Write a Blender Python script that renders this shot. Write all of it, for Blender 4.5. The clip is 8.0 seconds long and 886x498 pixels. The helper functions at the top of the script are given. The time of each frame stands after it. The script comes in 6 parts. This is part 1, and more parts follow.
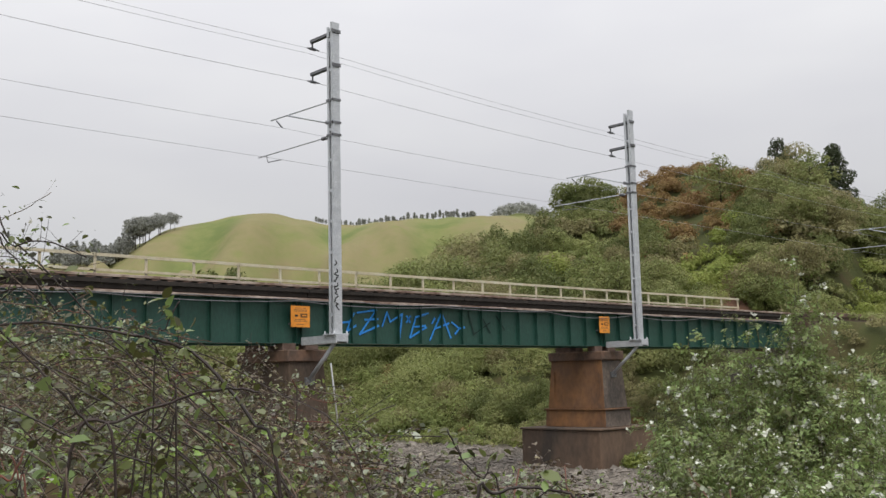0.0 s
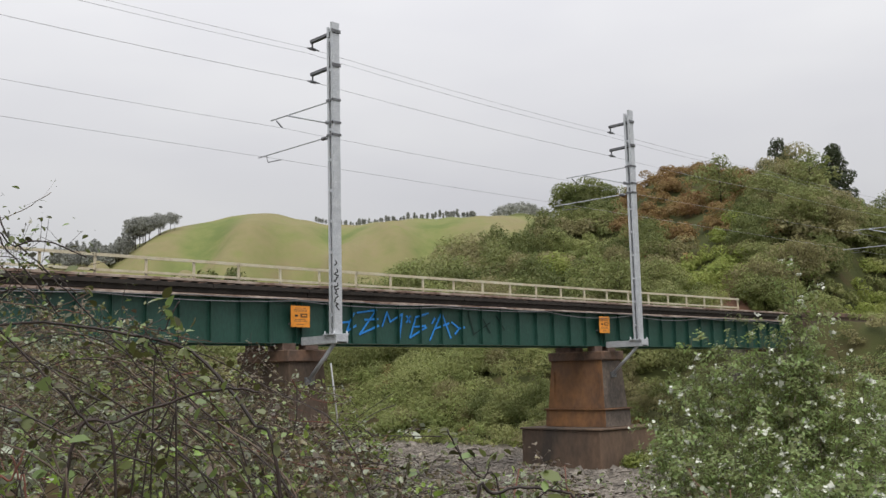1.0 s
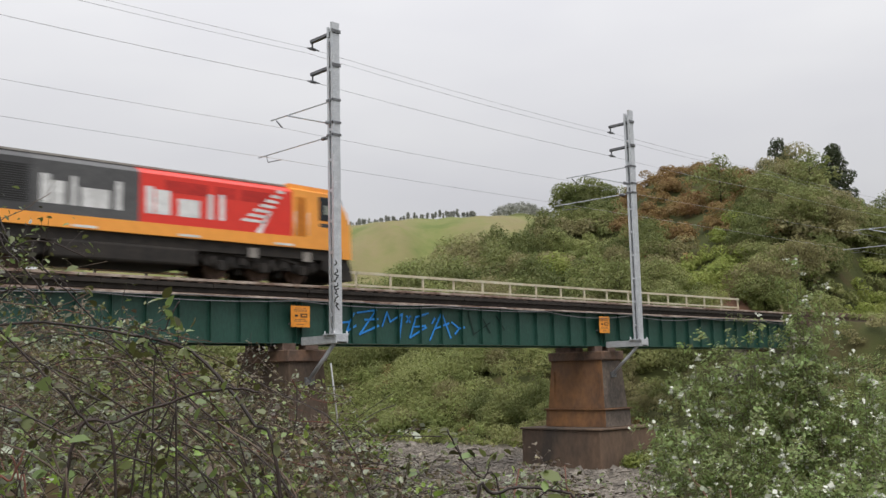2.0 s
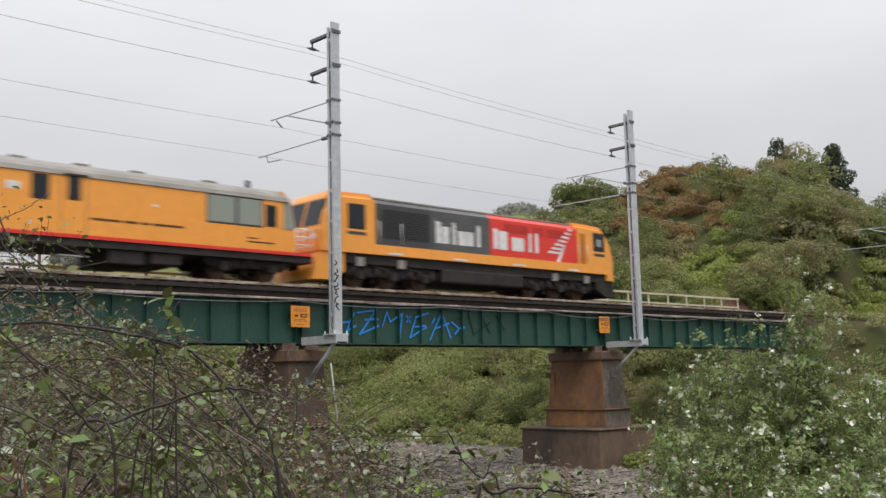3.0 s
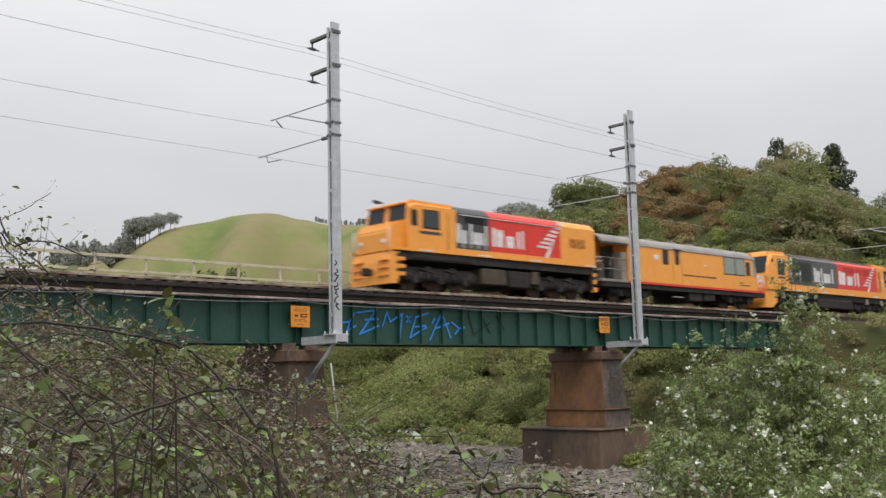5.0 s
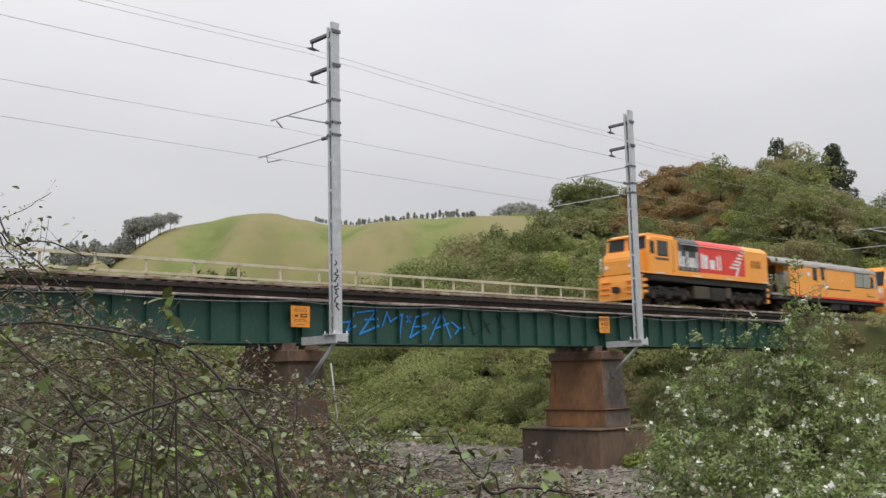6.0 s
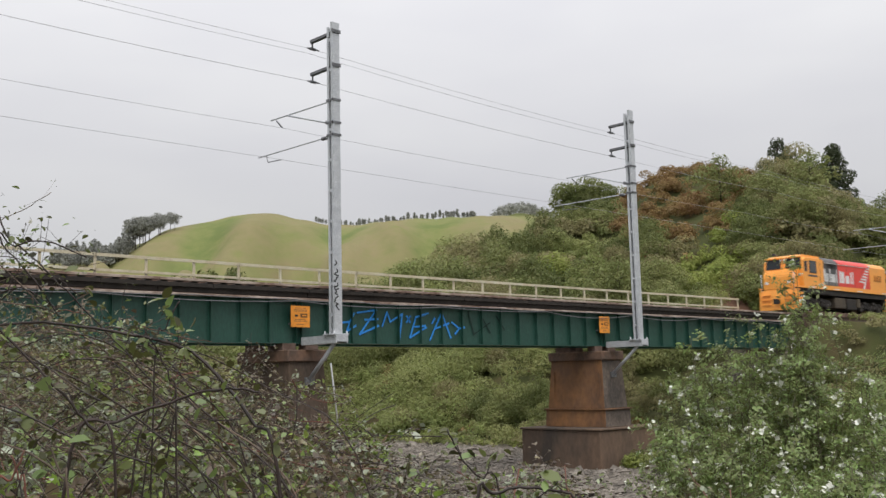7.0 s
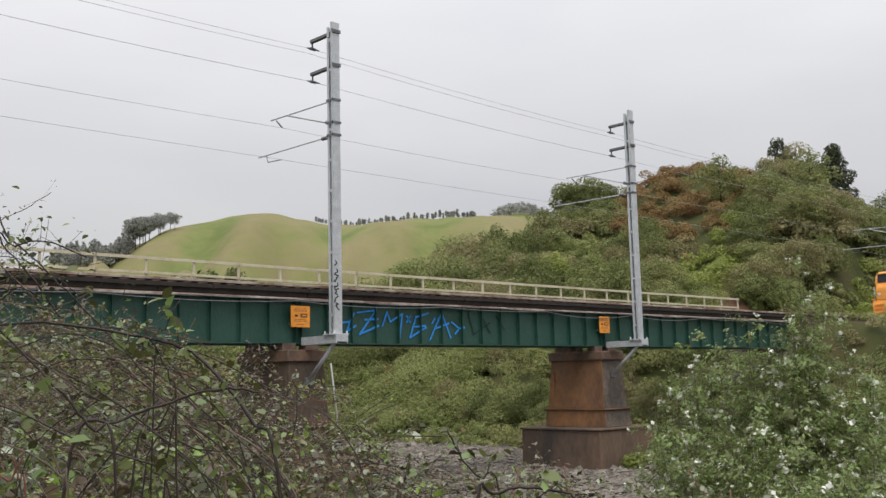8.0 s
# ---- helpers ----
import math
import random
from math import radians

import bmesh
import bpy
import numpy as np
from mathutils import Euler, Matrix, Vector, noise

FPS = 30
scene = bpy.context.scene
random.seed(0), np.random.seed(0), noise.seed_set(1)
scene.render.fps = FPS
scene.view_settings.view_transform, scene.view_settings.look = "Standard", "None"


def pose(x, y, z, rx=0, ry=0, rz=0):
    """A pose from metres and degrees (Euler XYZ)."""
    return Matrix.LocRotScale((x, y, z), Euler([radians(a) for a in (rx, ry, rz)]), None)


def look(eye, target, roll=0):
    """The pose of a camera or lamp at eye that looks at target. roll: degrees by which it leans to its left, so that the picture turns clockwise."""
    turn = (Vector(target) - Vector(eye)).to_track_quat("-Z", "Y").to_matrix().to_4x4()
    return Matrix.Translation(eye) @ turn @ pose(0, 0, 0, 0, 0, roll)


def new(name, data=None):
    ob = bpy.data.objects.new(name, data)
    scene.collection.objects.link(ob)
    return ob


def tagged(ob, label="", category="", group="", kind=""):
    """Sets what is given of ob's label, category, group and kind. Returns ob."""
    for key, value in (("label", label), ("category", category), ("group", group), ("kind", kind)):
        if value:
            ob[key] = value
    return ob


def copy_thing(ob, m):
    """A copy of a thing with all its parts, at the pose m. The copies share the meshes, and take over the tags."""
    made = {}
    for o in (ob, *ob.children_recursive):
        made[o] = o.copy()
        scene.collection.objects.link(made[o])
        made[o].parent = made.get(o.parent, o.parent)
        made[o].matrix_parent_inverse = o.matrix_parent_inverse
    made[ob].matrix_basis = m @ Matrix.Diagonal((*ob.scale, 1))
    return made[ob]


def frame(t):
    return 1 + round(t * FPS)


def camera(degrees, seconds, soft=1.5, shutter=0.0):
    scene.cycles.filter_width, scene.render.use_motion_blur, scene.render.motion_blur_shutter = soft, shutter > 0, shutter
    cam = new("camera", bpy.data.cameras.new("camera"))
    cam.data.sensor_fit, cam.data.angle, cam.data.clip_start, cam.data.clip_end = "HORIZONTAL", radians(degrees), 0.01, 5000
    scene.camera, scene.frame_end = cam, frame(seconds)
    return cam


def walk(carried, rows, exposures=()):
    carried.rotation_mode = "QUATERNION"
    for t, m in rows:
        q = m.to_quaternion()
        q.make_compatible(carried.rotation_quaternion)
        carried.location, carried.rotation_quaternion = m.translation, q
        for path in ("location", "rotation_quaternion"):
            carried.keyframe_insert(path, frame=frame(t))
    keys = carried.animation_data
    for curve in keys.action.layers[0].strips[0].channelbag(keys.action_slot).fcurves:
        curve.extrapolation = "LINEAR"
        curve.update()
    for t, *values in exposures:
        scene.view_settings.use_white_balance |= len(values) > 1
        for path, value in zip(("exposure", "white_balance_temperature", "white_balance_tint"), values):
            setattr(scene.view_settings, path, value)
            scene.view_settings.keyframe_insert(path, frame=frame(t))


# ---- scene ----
# Track along x, rail head at z = 0, camera on the river bank at negative y.
YAW, PITCH, ROLL = 46.444, 7.385, -1.362
EYE = (0.0, -31.35, -3.613)
cam = camera(47.31, 8.0, soft=1.45, shutter=0.5)
AIM = (EYE[0] + math.cos(radians(YAW)) * math.cos(radians(PITCH)) * 50,
       EYE[1] + math.sin(radians(YAW)) * math.cos(radians(PITCH)) * 50,
       EYE[2] + math.sin(radians(PITCH)) * 50)
VIEW = look(EYE, AIM, ROLL)
walk(cam, [(0.0, VIEW), (8.0, VIEW)], exposures=[(0.0, 0.0), (8.0, 0.0)])

# ---------- overcast sky ----------
world = bpy.data.worlds.new("overcast_sky")
scene.world = world
world.use_nodes = True
wn, wl = world.node_tree.nodes, world.node_tree.links
wn.clear()
w_out = wn.new("ShaderNodeOutputWorld")
w_sky = wn.new("ShaderNodeTexSky")
w_sky.sky_type, w_sky.sun_disc = "NISHITA", False
w_sky.sun_elevation, w_sky.sun_rotation = radians(50), radians(200)
w_bg1 = wn.new("ShaderNodeBackground")
w_bg1.inputs["Strength"].default_value = 0.06
wl.new(w_sky.outputs[0], w_bg1.inputs["Color"])
w_co = wn.new("ShaderNodeTexCoord")
w_map = wn.new("ShaderNodeMapping")
w_map.inputs["Scale"].default_value = (1.0, 1.0, 3.2)
w_noise = wn.new("ShaderNodeTexNoise")
w_noise.inputs["Scale"].default_value, w_noise.inputs["Detail"].default_value = 1.9, 4.0
w_ramp = wn.new("ShaderNodeValToRGB")
w_ramp.color_ramp.elements[0].position, w_ramp.color_ramp.elements[0].color = 0.32, (0.575, 0.575, 0.605, 1)
w_ramp.color_ramp.elements[1].position, w_ramp.color_ramp.elements[1].color = 0.68, (0.665, 0.665, 0.675, 1)
w_bg2 = wn.new("ShaderNodeBackground")
w_add = wn.new("ShaderNodeMixShader")
w_add.inputs[0].default_value = 0.95
wl.new(w_co.outputs["Generated"], w_map.inputs["Vector"])
wl.new(w_map.outputs[0], w_noise.inputs["Vector"])
wl.new(w_noise.outputs["Fac"], w_ramp.inputs[0])
wl.new(w_ramp.outputs[0], w_bg2.inputs["Color"])
# an overcast sky is brightest overhead
w_sep = wn.new("ShaderNodeSeparateXYZ")
w_lum = wn.new("ShaderNodeMapRange")
w_lum.inputs["From Min"].default_value, w_lum.inputs["From Max"].default_value = 0.0, 1.0
w_lum.inputs["To Min"].default_value, w_lum.inputs["To Max"].default_value = 0.73, 2.75
wl.new(w_co.outputs["Generated"], w_sep.inputs[0])
wl.new(w_sep.outputs["Z"], w_lum.inputs["Value"])
wl.new(w_lum.outputs[0], w_bg2.inputs["Strength"])
wl.new(w_bg1.outputs[0], w_add.inputs[1])
wl.new(w_bg2.outputs[0], w_add.inputs[2])
wl.new(w_add.outputs[0], w_out.inputs["Surface"])

sun_data = bpy.data.lights.new("sun", "SUN")
sun_data.energy, sun_data.angle, sun_data.color = 1.75, radians(25), (1.0, 0.97, 0.92)
sun = new("sun", sun_data)
sun.matrix_world = look((0, 0, 60), (18, 26, 10))


# ---------- materials ----------
def material(name, base, rough=0.7, metal=0.0, spots=None, grain=8.0, patch=0.7, amount=0.5, bump=0.15,
             island=0.0, stretch=(1, 1, 1), coord="Object", spec=0.4, vary=0.2):
    """A surface with grain, patches of a second colour (spots) and fine relief; sizes in cycles a metre."""
    m = bpy.data.materials.new(name)
    m.use_nodes = True
    n, l = m.node_tree.nodes, m.node_tree.links
    b = n["Principled BSDF"]
    b.inputs["Roughness"].default_value, b.inputs["Metallic"].default_value = rough, metal
    b.inputs["Specular IOR Level"].default_value = spec
    co = n.new("ShaderNodeTexCoord")
    mp = n.new("ShaderNodeMapping")
    mp.inputs["Scale"].default_value = stretch
    l.new(co.outputs[coord], mp.inputs["Vector"])
    big = n.new("ShaderNodeTexNoise")
    big.inputs["Scale"].default_value, big.inputs["Detail"].default_value, big.inputs["Roughness"].default_value = patch, 6, 0.65
    fine = n.new("ShaderNodeTexNoise")
    fine.inputs["Scale"].default_value, fine.inputs["Detail"].default_value = grain, 5
    l.new(mp.outputs[0], big.inputs["Vector"])
    l.new(mp.outputs[0], fine.inputs["Vector"])
    ramp = n.new("ShaderNodeValToRGB")
    e = ramp.color_ramp.elements
    e[0].position, e[1].position = 0.5 - 0.22 * min(1, amount + 0.3), 0.72 - 0.2 * amount
    spots = spots or tuple(c * 0.72 for c in base)
    e[0].color, e[1].color = (*base, 1), (*spots, 1)
    l.new(big.outputs["Fac"], ramp.inputs[0])
    mixer = n.new("ShaderNodeMix")
    mixer.data_type, mixer.blend_type = "RGBA", "MULTIPLY"
    mixer.inputs["Factor"].default_value = 1.0
    tone = n.new("ShaderNodeMapRange")
    tone.inputs["From Min"].default_value, tone.inputs["From Max"].default_value = 0.25, 0.75
    tone.inputs["To Min"].default_value, tone.inputs["To Max"].default_value = 1 - vary * 1.1, 1 + vary * 0.9
    l.new(fine.outputs["Fac"], tone.inputs["Value"])
    l.new(ramp.outputs[0], mixer.inputs["A"])
    l.new(tone.outputs[0], mixer.inputs["B"])
    last = mixer.outputs["Result"]
    if island:
        geo = n.new("ShaderNodeNewGeometry")
        hsv = n.new("ShaderNodeHueSaturation")
        v = n.new("ShaderNodeMapRange")
        v.inputs["To Min"].default_value, v.inputs["To Max"].default_value = 1 - island, 1 + island
        hue = n.new("ShaderNodeMapRange")
        hue.inputs["To Min"].default_value, hue.inputs["To Max"].default_value = 0.5 - island * 0.06, 0.5 + island * 0.05
        l.new(geo.outputs["Random Per Island"], v.inputs["Value"])
        l.new(geo.outputs["Random Per Island"], hue.inputs["Value"])
        l.new(v.outputs[0], hsv.inputs["Value"])
        l.new(hue.outputs[0], hsv.inputs["Hue"])
        l.new(last, hsv.inputs["Color"])
        last = hsv.outputs["Color"]
    l.new(last, b.inputs["Base Color"])
    if bump:
        bp = n.new("ShaderNodeBump")
        bp.inputs["Strength"].default_value, bp.inputs["Distance"].default_value = bump, 0.02
        l.new(fine.outputs["Fac"], bp.inputs["Height"])
        l.new(bp.outputs[0], b.inputs["Normal"])
    return m


def glass(name, tint=(0.02, 0.025, 0.03), rough=0.08):
    m = bpy.data.materials.new(name)
    m.use_nodes = True
    b = m.node_tree.nodes["Principled BSDF"]
    b.inputs["Base Color"].default_value = (*tint, 1)
    b.inputs["Roughness"].default_value = rough
    b.inputs["Specular IOR Level"].default_value = 0.28
    return m


GREEN = material("green_paint", (0.017, 0.062, 0.045), 0.42, spots=(0.024, 0.075, 0.058), grain=14, patch=1.1, bump=0.05, stretch=(1, 1, 0.35))
RUST = material("rusty_steel", (0.085, 0.052, 0.038), 0.8, spots=(0.15, 0.105, 0.085), grain=22, patch=2.5, bump=0.2)
TIMBER = material("weathered_timber", (0.042, 0.034, 0.029), 0.85, spots=(0.02, 0.017, 0.015), grain=18, patch=3, bump=0.3)
PALE_TIMBER = material("pale_timber", (0.50, 0.42, 0.36), 0.8, spots=(0.16, 0.10, 0.075), grain=14, patch=2, bump=0.2, stretch=(0.5, 1, 1))
RAIL = material("rail_steel", (0.16, 0.10, 0.075), 0.55, spots=(0.09, 0.055, 0.04), grain=25, patch=3, metal=0.3)
RAILTOP = material("polished_rail", (0.5, 0.48, 0.46), 0.25, metal=0.9, bump=0)
CREAM = material("cream_paint", (0.60, 0.57, 0.44), 0.6, spots=(0.50, 0.43, 0.30), grain=20, patch=2.2, bump=0.1)
GALV = material("galvanised_steel", (0.55, 0.57, 0.59), 0.45, spots=(0.44, 0.46, 0.49), metal=0.25, grain=24, patch=3.5, bump=0.06)
GALV_DARK = material("dull_galvanised_steel", (0.20, 0.21, 0.22), 0.5, spots=(0.13, 0.13, 0.14), metal=0.4, grain=24, patch=4, bump=0.05)
WIRE = material("wire_copper", (0.42, 0.42, 0.44), 0.5, metal=0.4, bump=0, grain=5)
BRICK_C = material("stained_concrete", (0.265, 0.128, 0.050), 0.85, spots=(0.125, 0.070, 0.042), grain=5, patch=0.75, amount=0.5, bump=0.25, stretch=(1, 1, 0.7), vary=0.16)
DARK_C = material("dark_concrete", (0.052, 0.042, 0.035), 0.9, spots=(0.150, 0.098, 0.066), grain=5, patch=0.42, amount=0.5, bump=0.25, stretch=(1, 1, 0.55), vary=0.18)
# pale weather stains are its own; the less lit side's darkness is coloured in
END_C = material("weathered_shaded_concrete", (0.062, 0.052, 0.045), 0.9, spots=(0.19, 0.15, 0.12), grain=9, patch=0.55, amount=0.25, bump=0.4, stretch=(1, 1, 0.8), vary=0.3)
DARK_PIER_C = material("dark_pier_concrete", (0.050, 0.039, 0.031), 0.9, spots=(0.105, 0.072, 0.050), grain=9, patch=0.6, amount=0.4, bump=0.4, stretch=(1, 1, 0.4), vary=0.3)
CAP_C = material("cap_concrete", (0.20, 0.115, 0.075), 0.85, spots=(0.10, 0.07, 0.055), grain=8, patch=1.4, amount=0.6, bump=0.3)
SIGN = material("orange_sign", (0.78, 0.30, 0.035), 0.5, spots=(0.70, 0.26, 0.03), grain=6, bump=0)
BLACK = material("black_print", (0.02, 0.02, 0.02), 0.6, bump=0)
SPRAY = material("blue_spray_paint", (0.02, 0.20, 0.62), 0.6, spots=(0.03, 0.26, 0.66), grain=9, patch=3, bump=0)
SPRAY_DARK = material("faded_spray_paint", (0.012, 0.035, 0.03), 0.7, bump=0)
ORANGE = material("orange_livery", (0.88, 0.365, 0.068), 0.38, spots=(0.85, 0.345, 0.060), grain=3, patch=0.5, bump=0.0, vary=0.06)
RED = material("red_livery", (0.72, 0.045, 0.03), 0.36, spots=(0.69, 0.042, 0.028), grain=3, patch=0.5, bump=0.0, vary=0.06)
GREY = material("grey_livery", (0.052, 0.052, 0.055), 0.4, spots=(0.058, 0.058, 0.06), grain=3, patch=0.5, bump=0.0, vary=0.08)
ROOFG = material("roof_grey", (0.33, 0.31, 0.29), 0.6, spots=(0.24, 0.22, 0.20), grain=8, patch=1, bump=0.1)
WHITE = material("white_paint", (0.80, 0.80, 0.80), 0.5, bump=0, grain=5)
UNDER = material("grimy_running_gear", (0.013, 0.012, 0.0115), 0.75, spots=(0.034, 0.028, 0.024), grain=11, patch=2.5, bump=0.2)
UNDER2 = material("dusty_tank", (0.10, 0.078, 0.052), 0.75, spots=(0.055, 0.045, 0.035), grain=9, patch=2, bump=0.1)
GLASS = glass("dark_glass")
# these two lighter tints carry bright reflection in their base colour
GLASS_M = glass("sky_tinted_cab_glass", (0.055, 0.06, 0.066), 0.15)
GLASS_L = glass("lit_grey_glass", (0.27, 0.30, 0.26), 0.15)


# ---------- mesh helpers ----------
def part(name, bm, mat, parent=None, label="", smooth=False):
    me = bpy.data.meshes.new(name)
    bm.normal_update()
    bm.to_mesh(me)
    bm.free()
    for m in mat if isinstance(mat, (list, tuple)) else [mat]:
        me.materials.append(m)
    if smooth:
        me.polygons.foreach_set("use_smooth", [True] * len(me.polygons))
    ob = new(name, me)
    if parent:
        ob.parent = parent
    if label:
        ob["label"] = label
    return ob


def thing(name, label, category, at=None, group="", kind=""):
    ob = new(name)
    ob.empty_display_size = 0.3
    if at is not None:
        ob.matrix_world = at
    return tagged(ob, label, category, group, kind)


def box(bm, x0, x1, y0, y1, z0, z1, bevel=0.0, mi=0, taper=None):
    """A box; taper: top inset in x and y."""
    tx, ty = taper or (0, 0)
    vs = [bm.verts.new(v) for v in ((x0, y0, z0), (x1, y0, z0), (x1, y1, z0), (x0, y1, z0),
                                    (x0 + tx, y0 + ty, z1), (x1 - tx, y0 + ty, z1), (x1 - tx, y1 - ty, z1), (x0 + tx, y1 - ty, z1))]
    fs = [bm.faces.new([vs[i] for i in q]) for q in ((3, 2, 1, 0), (4, 5, 6, 7), (0, 1, 5, 4), (1, 2, 6, 5), (2, 3, 7, 6), (3, 0, 4, 7))]
    for f in fs:
        f.material_index = mi
    if bevel:
        edges = list({e for f in fs for e in f.edges})
        r = bmesh.ops.bevel(bm, geom=edges, offset=bevel, segments=2 if bevel > 0.03 else 1, affect="EDGES", profile=0.5)
        for f in r["faces"]:
            f.material_index = mi
    return vs


def boxes(*args, **kw):
    bm = bmesh.new()
    for a in args:
        box(bm, *a, **kw)
    return bm


def tube(bm, pts, r, seg=6, mi=0, r1=None, caps=True):
    """A round bar through pts."""
    pts = [Vector(q) for q in pts]
    rings = []
    for i, q in enumerate(pts):
        d = (pts[min(i + 1, len(pts) - 1)] - pts[max(i - 1, 0)]).normalized()
        a = d.orthogonal().normalized() if i == 0 else (rings_dir - d * rings_dir.dot(d)).normalized()
        rings_dir = a
        b = d.cross(a)
        rr = r if r1 is None else r + (r1 - r) * i / max(1, len(pts) - 1)
        rings.append([bm.verts.new(q + (a * math.cos(k * 2 * math.pi / seg) + b * math.sin(k * 2 * math.pi / seg)) * rr) for k in range(seg)])
    for p0, p1 in zip(rings, rings[1:]):
        for k in range(seg):
            f = bm.faces.new((p0[k], p0[(k + 1) % seg], p1[(k + 1) % seg], p1[k]))
            f.material_index = mi
            f.smooth = seg > 5
    if caps:
        bm.faces.new(rings[0][::-1]).material_index = mi
        bm.faces.new(rings[-1]).material_index = mi
    return bm


def bar(pts, r, seg=6, r1=None):
    return tube(bmesh.new(), pts, r, seg, 0, r1)


def prism(bm, outline, y0, y1, mi=0, axis="y"):
    """An outline in x, z pushed through from y0 to y1 (axis y), or one in y, z pushed along x (axis x)."""
    def at(q, s):
        return (q[0], s, q[1]) if axis == "y" else (s, q[0], q[1])
    a = [bm.verts.new(at(q, y0)) for q in outline]
    b = [bm.verts.new(at(q, y1)) for q in outline]
    k = len(outline)
    faces = [bm.faces.new(a), bm.faces.new(b[::-1])]
    faces += [bm.faces.new((a[(i + 1) % k], a[i], b[i], b[(i + 1) % k])) for i in range(k)]
    for f in faces:
        f.material_index = mi
    bmesh.ops.recalc_face_normals(bm, faces=faces)
    return faces


def soup(name, verts, faces_n, mat, parent=None, label="", uv=None):
    """A mesh out of a vertex array whose faces follow each other with faces_n corners each."""
    me = bpy.data.meshes.new(name)
    n = len(verts)
    me.vertices.add(n)
    me.vertices.foreach_set("co", np.asarray(verts, dtype=np.float32).ravel())
    me.loops.add(n)
    me.loops.foreach_set("vertex_index", np.arange(n, dtype=np.int32))
    k = n // faces_n
    me.polygons.add(k)
    me.polygons.foreach_set("loop_start", np.arange(0, n, faces_n, dtype=np.int32))
    me.update(calc_edges=True)
    me.materials.append(mat)
    ob = new(name, me)
    if parent:
        ob.parent = parent
    if label:
        ob["label"] = label
    return ob


# ---------- land ----------
CY, SY = math.cos(radians(YAW)), math.sin(radians(YAW))


def plan(u, w):
    """World x, y of a place u metres across and w metres away along the valley axis from the river bank."""
    return EYE[0] + w * CY + u * SY, EYE[1] + w * SY - u * CY


def smooth(a, b, v):
    s = min(1.0, max(0.0, (v - a) / (b - a)))
    return s * s * (3 - 2 * s)


def bell(v, c, s):
    return math.exp(-((v - c) / s) ** 2)


def gully(u, w):
    """0 on the spurs, 1 in the gullies that run down the pasture hills."""
    bend = 34 * noise.noise((u * 0.011, w * 0.007, 3.0)) + 15 * noise.noise((u * 0.03, w * 0.02, 6.0))
    q = (u + bend - 0.16 * (w - 720)) * 0.0135 + 0.34
    s = (u - bend + 0.22 * (w - 720)) * 0.021
    a = 0.5 - 0.5 * math.cos(2 * math.pi * q)
    b = 0.5 - 0.5 * math.cos(2 * math.pi * s)
    return 0.68 * a + 0.32 * b


def land(x, y):
    """Ground height."""
    dx, dy = x - EYE[0], y - EYE[1]
    w, u = dx * CY + dy * SY, dx * SY - dy * CY
    n1 = noise.noise((x * 0.07, y * 0.07, 1.0))
    n2 = noise.noise((x * 0.4, y * 0.4, 2.0))
    z = -8.0 + 0.25 * n1 + 0.06 * n2
    # near bank, on which the camera stands
    z += 2.75 * (1 - smooth(5, 24, math.hypot(dx, dy))) * (1 + 0.15 * n2)
    z += 2.5 * smooth(2, -14, x) * smooth(60, 20, abs(y + 10)) if x < 3 else 0
    # far bank and the valley floor
    edge = 43.5 + 3.0 * noise.noise((0.0, y * 0.06, 5.0)) + 0.05 * max(0, y)
    z += 5.2 * smooth(edge, edge + 17, x) + 1.2 * n1 * smooth(edge + 4, edge + 20, x)
    z += 3.0 * smooth(60, 220, w)
    # scrub hill beside the line
    hill = 25.0 * math.exp(-abs((u - 50) / 42.0) ** 2.6) * math.exp(-abs((w - 165) / 74.0) ** 2.6)
    hill += 3.0 * bell(u, 12, 16) * bell(w, 130, 28) + 3.0 * bell(u, -2, 13) * bell(w, 122, 24)
    hill *= 1 + 0.02 * bell(u, 36, 15) - 0.46 * smooth(40, 80, u)
    hill *= 1 - 0.30 * smooth(0.35, 0.47, u / max(1.0, w))
    hill *= 1 + 0.12 * noise.noise((x * 0.03, y * 0.03, 13.0))
    line = smooth(3.5, 16, abs(y + 0.0)) if x > 50 else 1.0
    z += hill * line * (1 + 0.10 * n1)
    # pasture hills across the valley
    if w > 250:
        top = 112.5 - 34 * smooth(-140, -330, u) - 5 * smooth(-146, -178, u) - 45 * smooth(-314, -430, u) - 3 * bell(u, -60, 55) * 1.6 - 5 * smooth(-20, 90, u)
        top += 4 * bell(u, -150, 30) + 3 * bell(u, -112, 22)
        rise = smooth(330, 720, w) * (1 - 0.35 * smooth(760, 1500, w))
        spur = gully(u, w)
        fold = noise.noise((u * 0.018 + 0.3, w * 0.007, 7.0)) + 0.4 * noise.noise((u * 0.05, w * 0.02, 8.0))
        carve = bell(w, 500, 105)
        z += top * rise - carve * (66 * spur + 14 * fold) * smooth(330, 430, w)
        z += 92 * bell(w, 1150, 190) * bell(u, 86, 85) + 2.5 * noise.noise((u * 0.03, w * 0.02, 9.0)) * rise - 7 * abs(noise.noise((u * 0.022, w * 0.009, 12.0))) * carve
    # the line runs on a low bank beyond the bridge
    if x > 56:
        k = smooth(12, 3.2, abs(y)) * smooth(56, 59, x)
        z = z * (1 - k) - 0.62 * k
    if x < 2.5:
        k = smooth(9, 3.0, abs(y)) * smooth(2.5, 0.5, x)
        z = z * (1 - k) - 0.62 * k
    return z


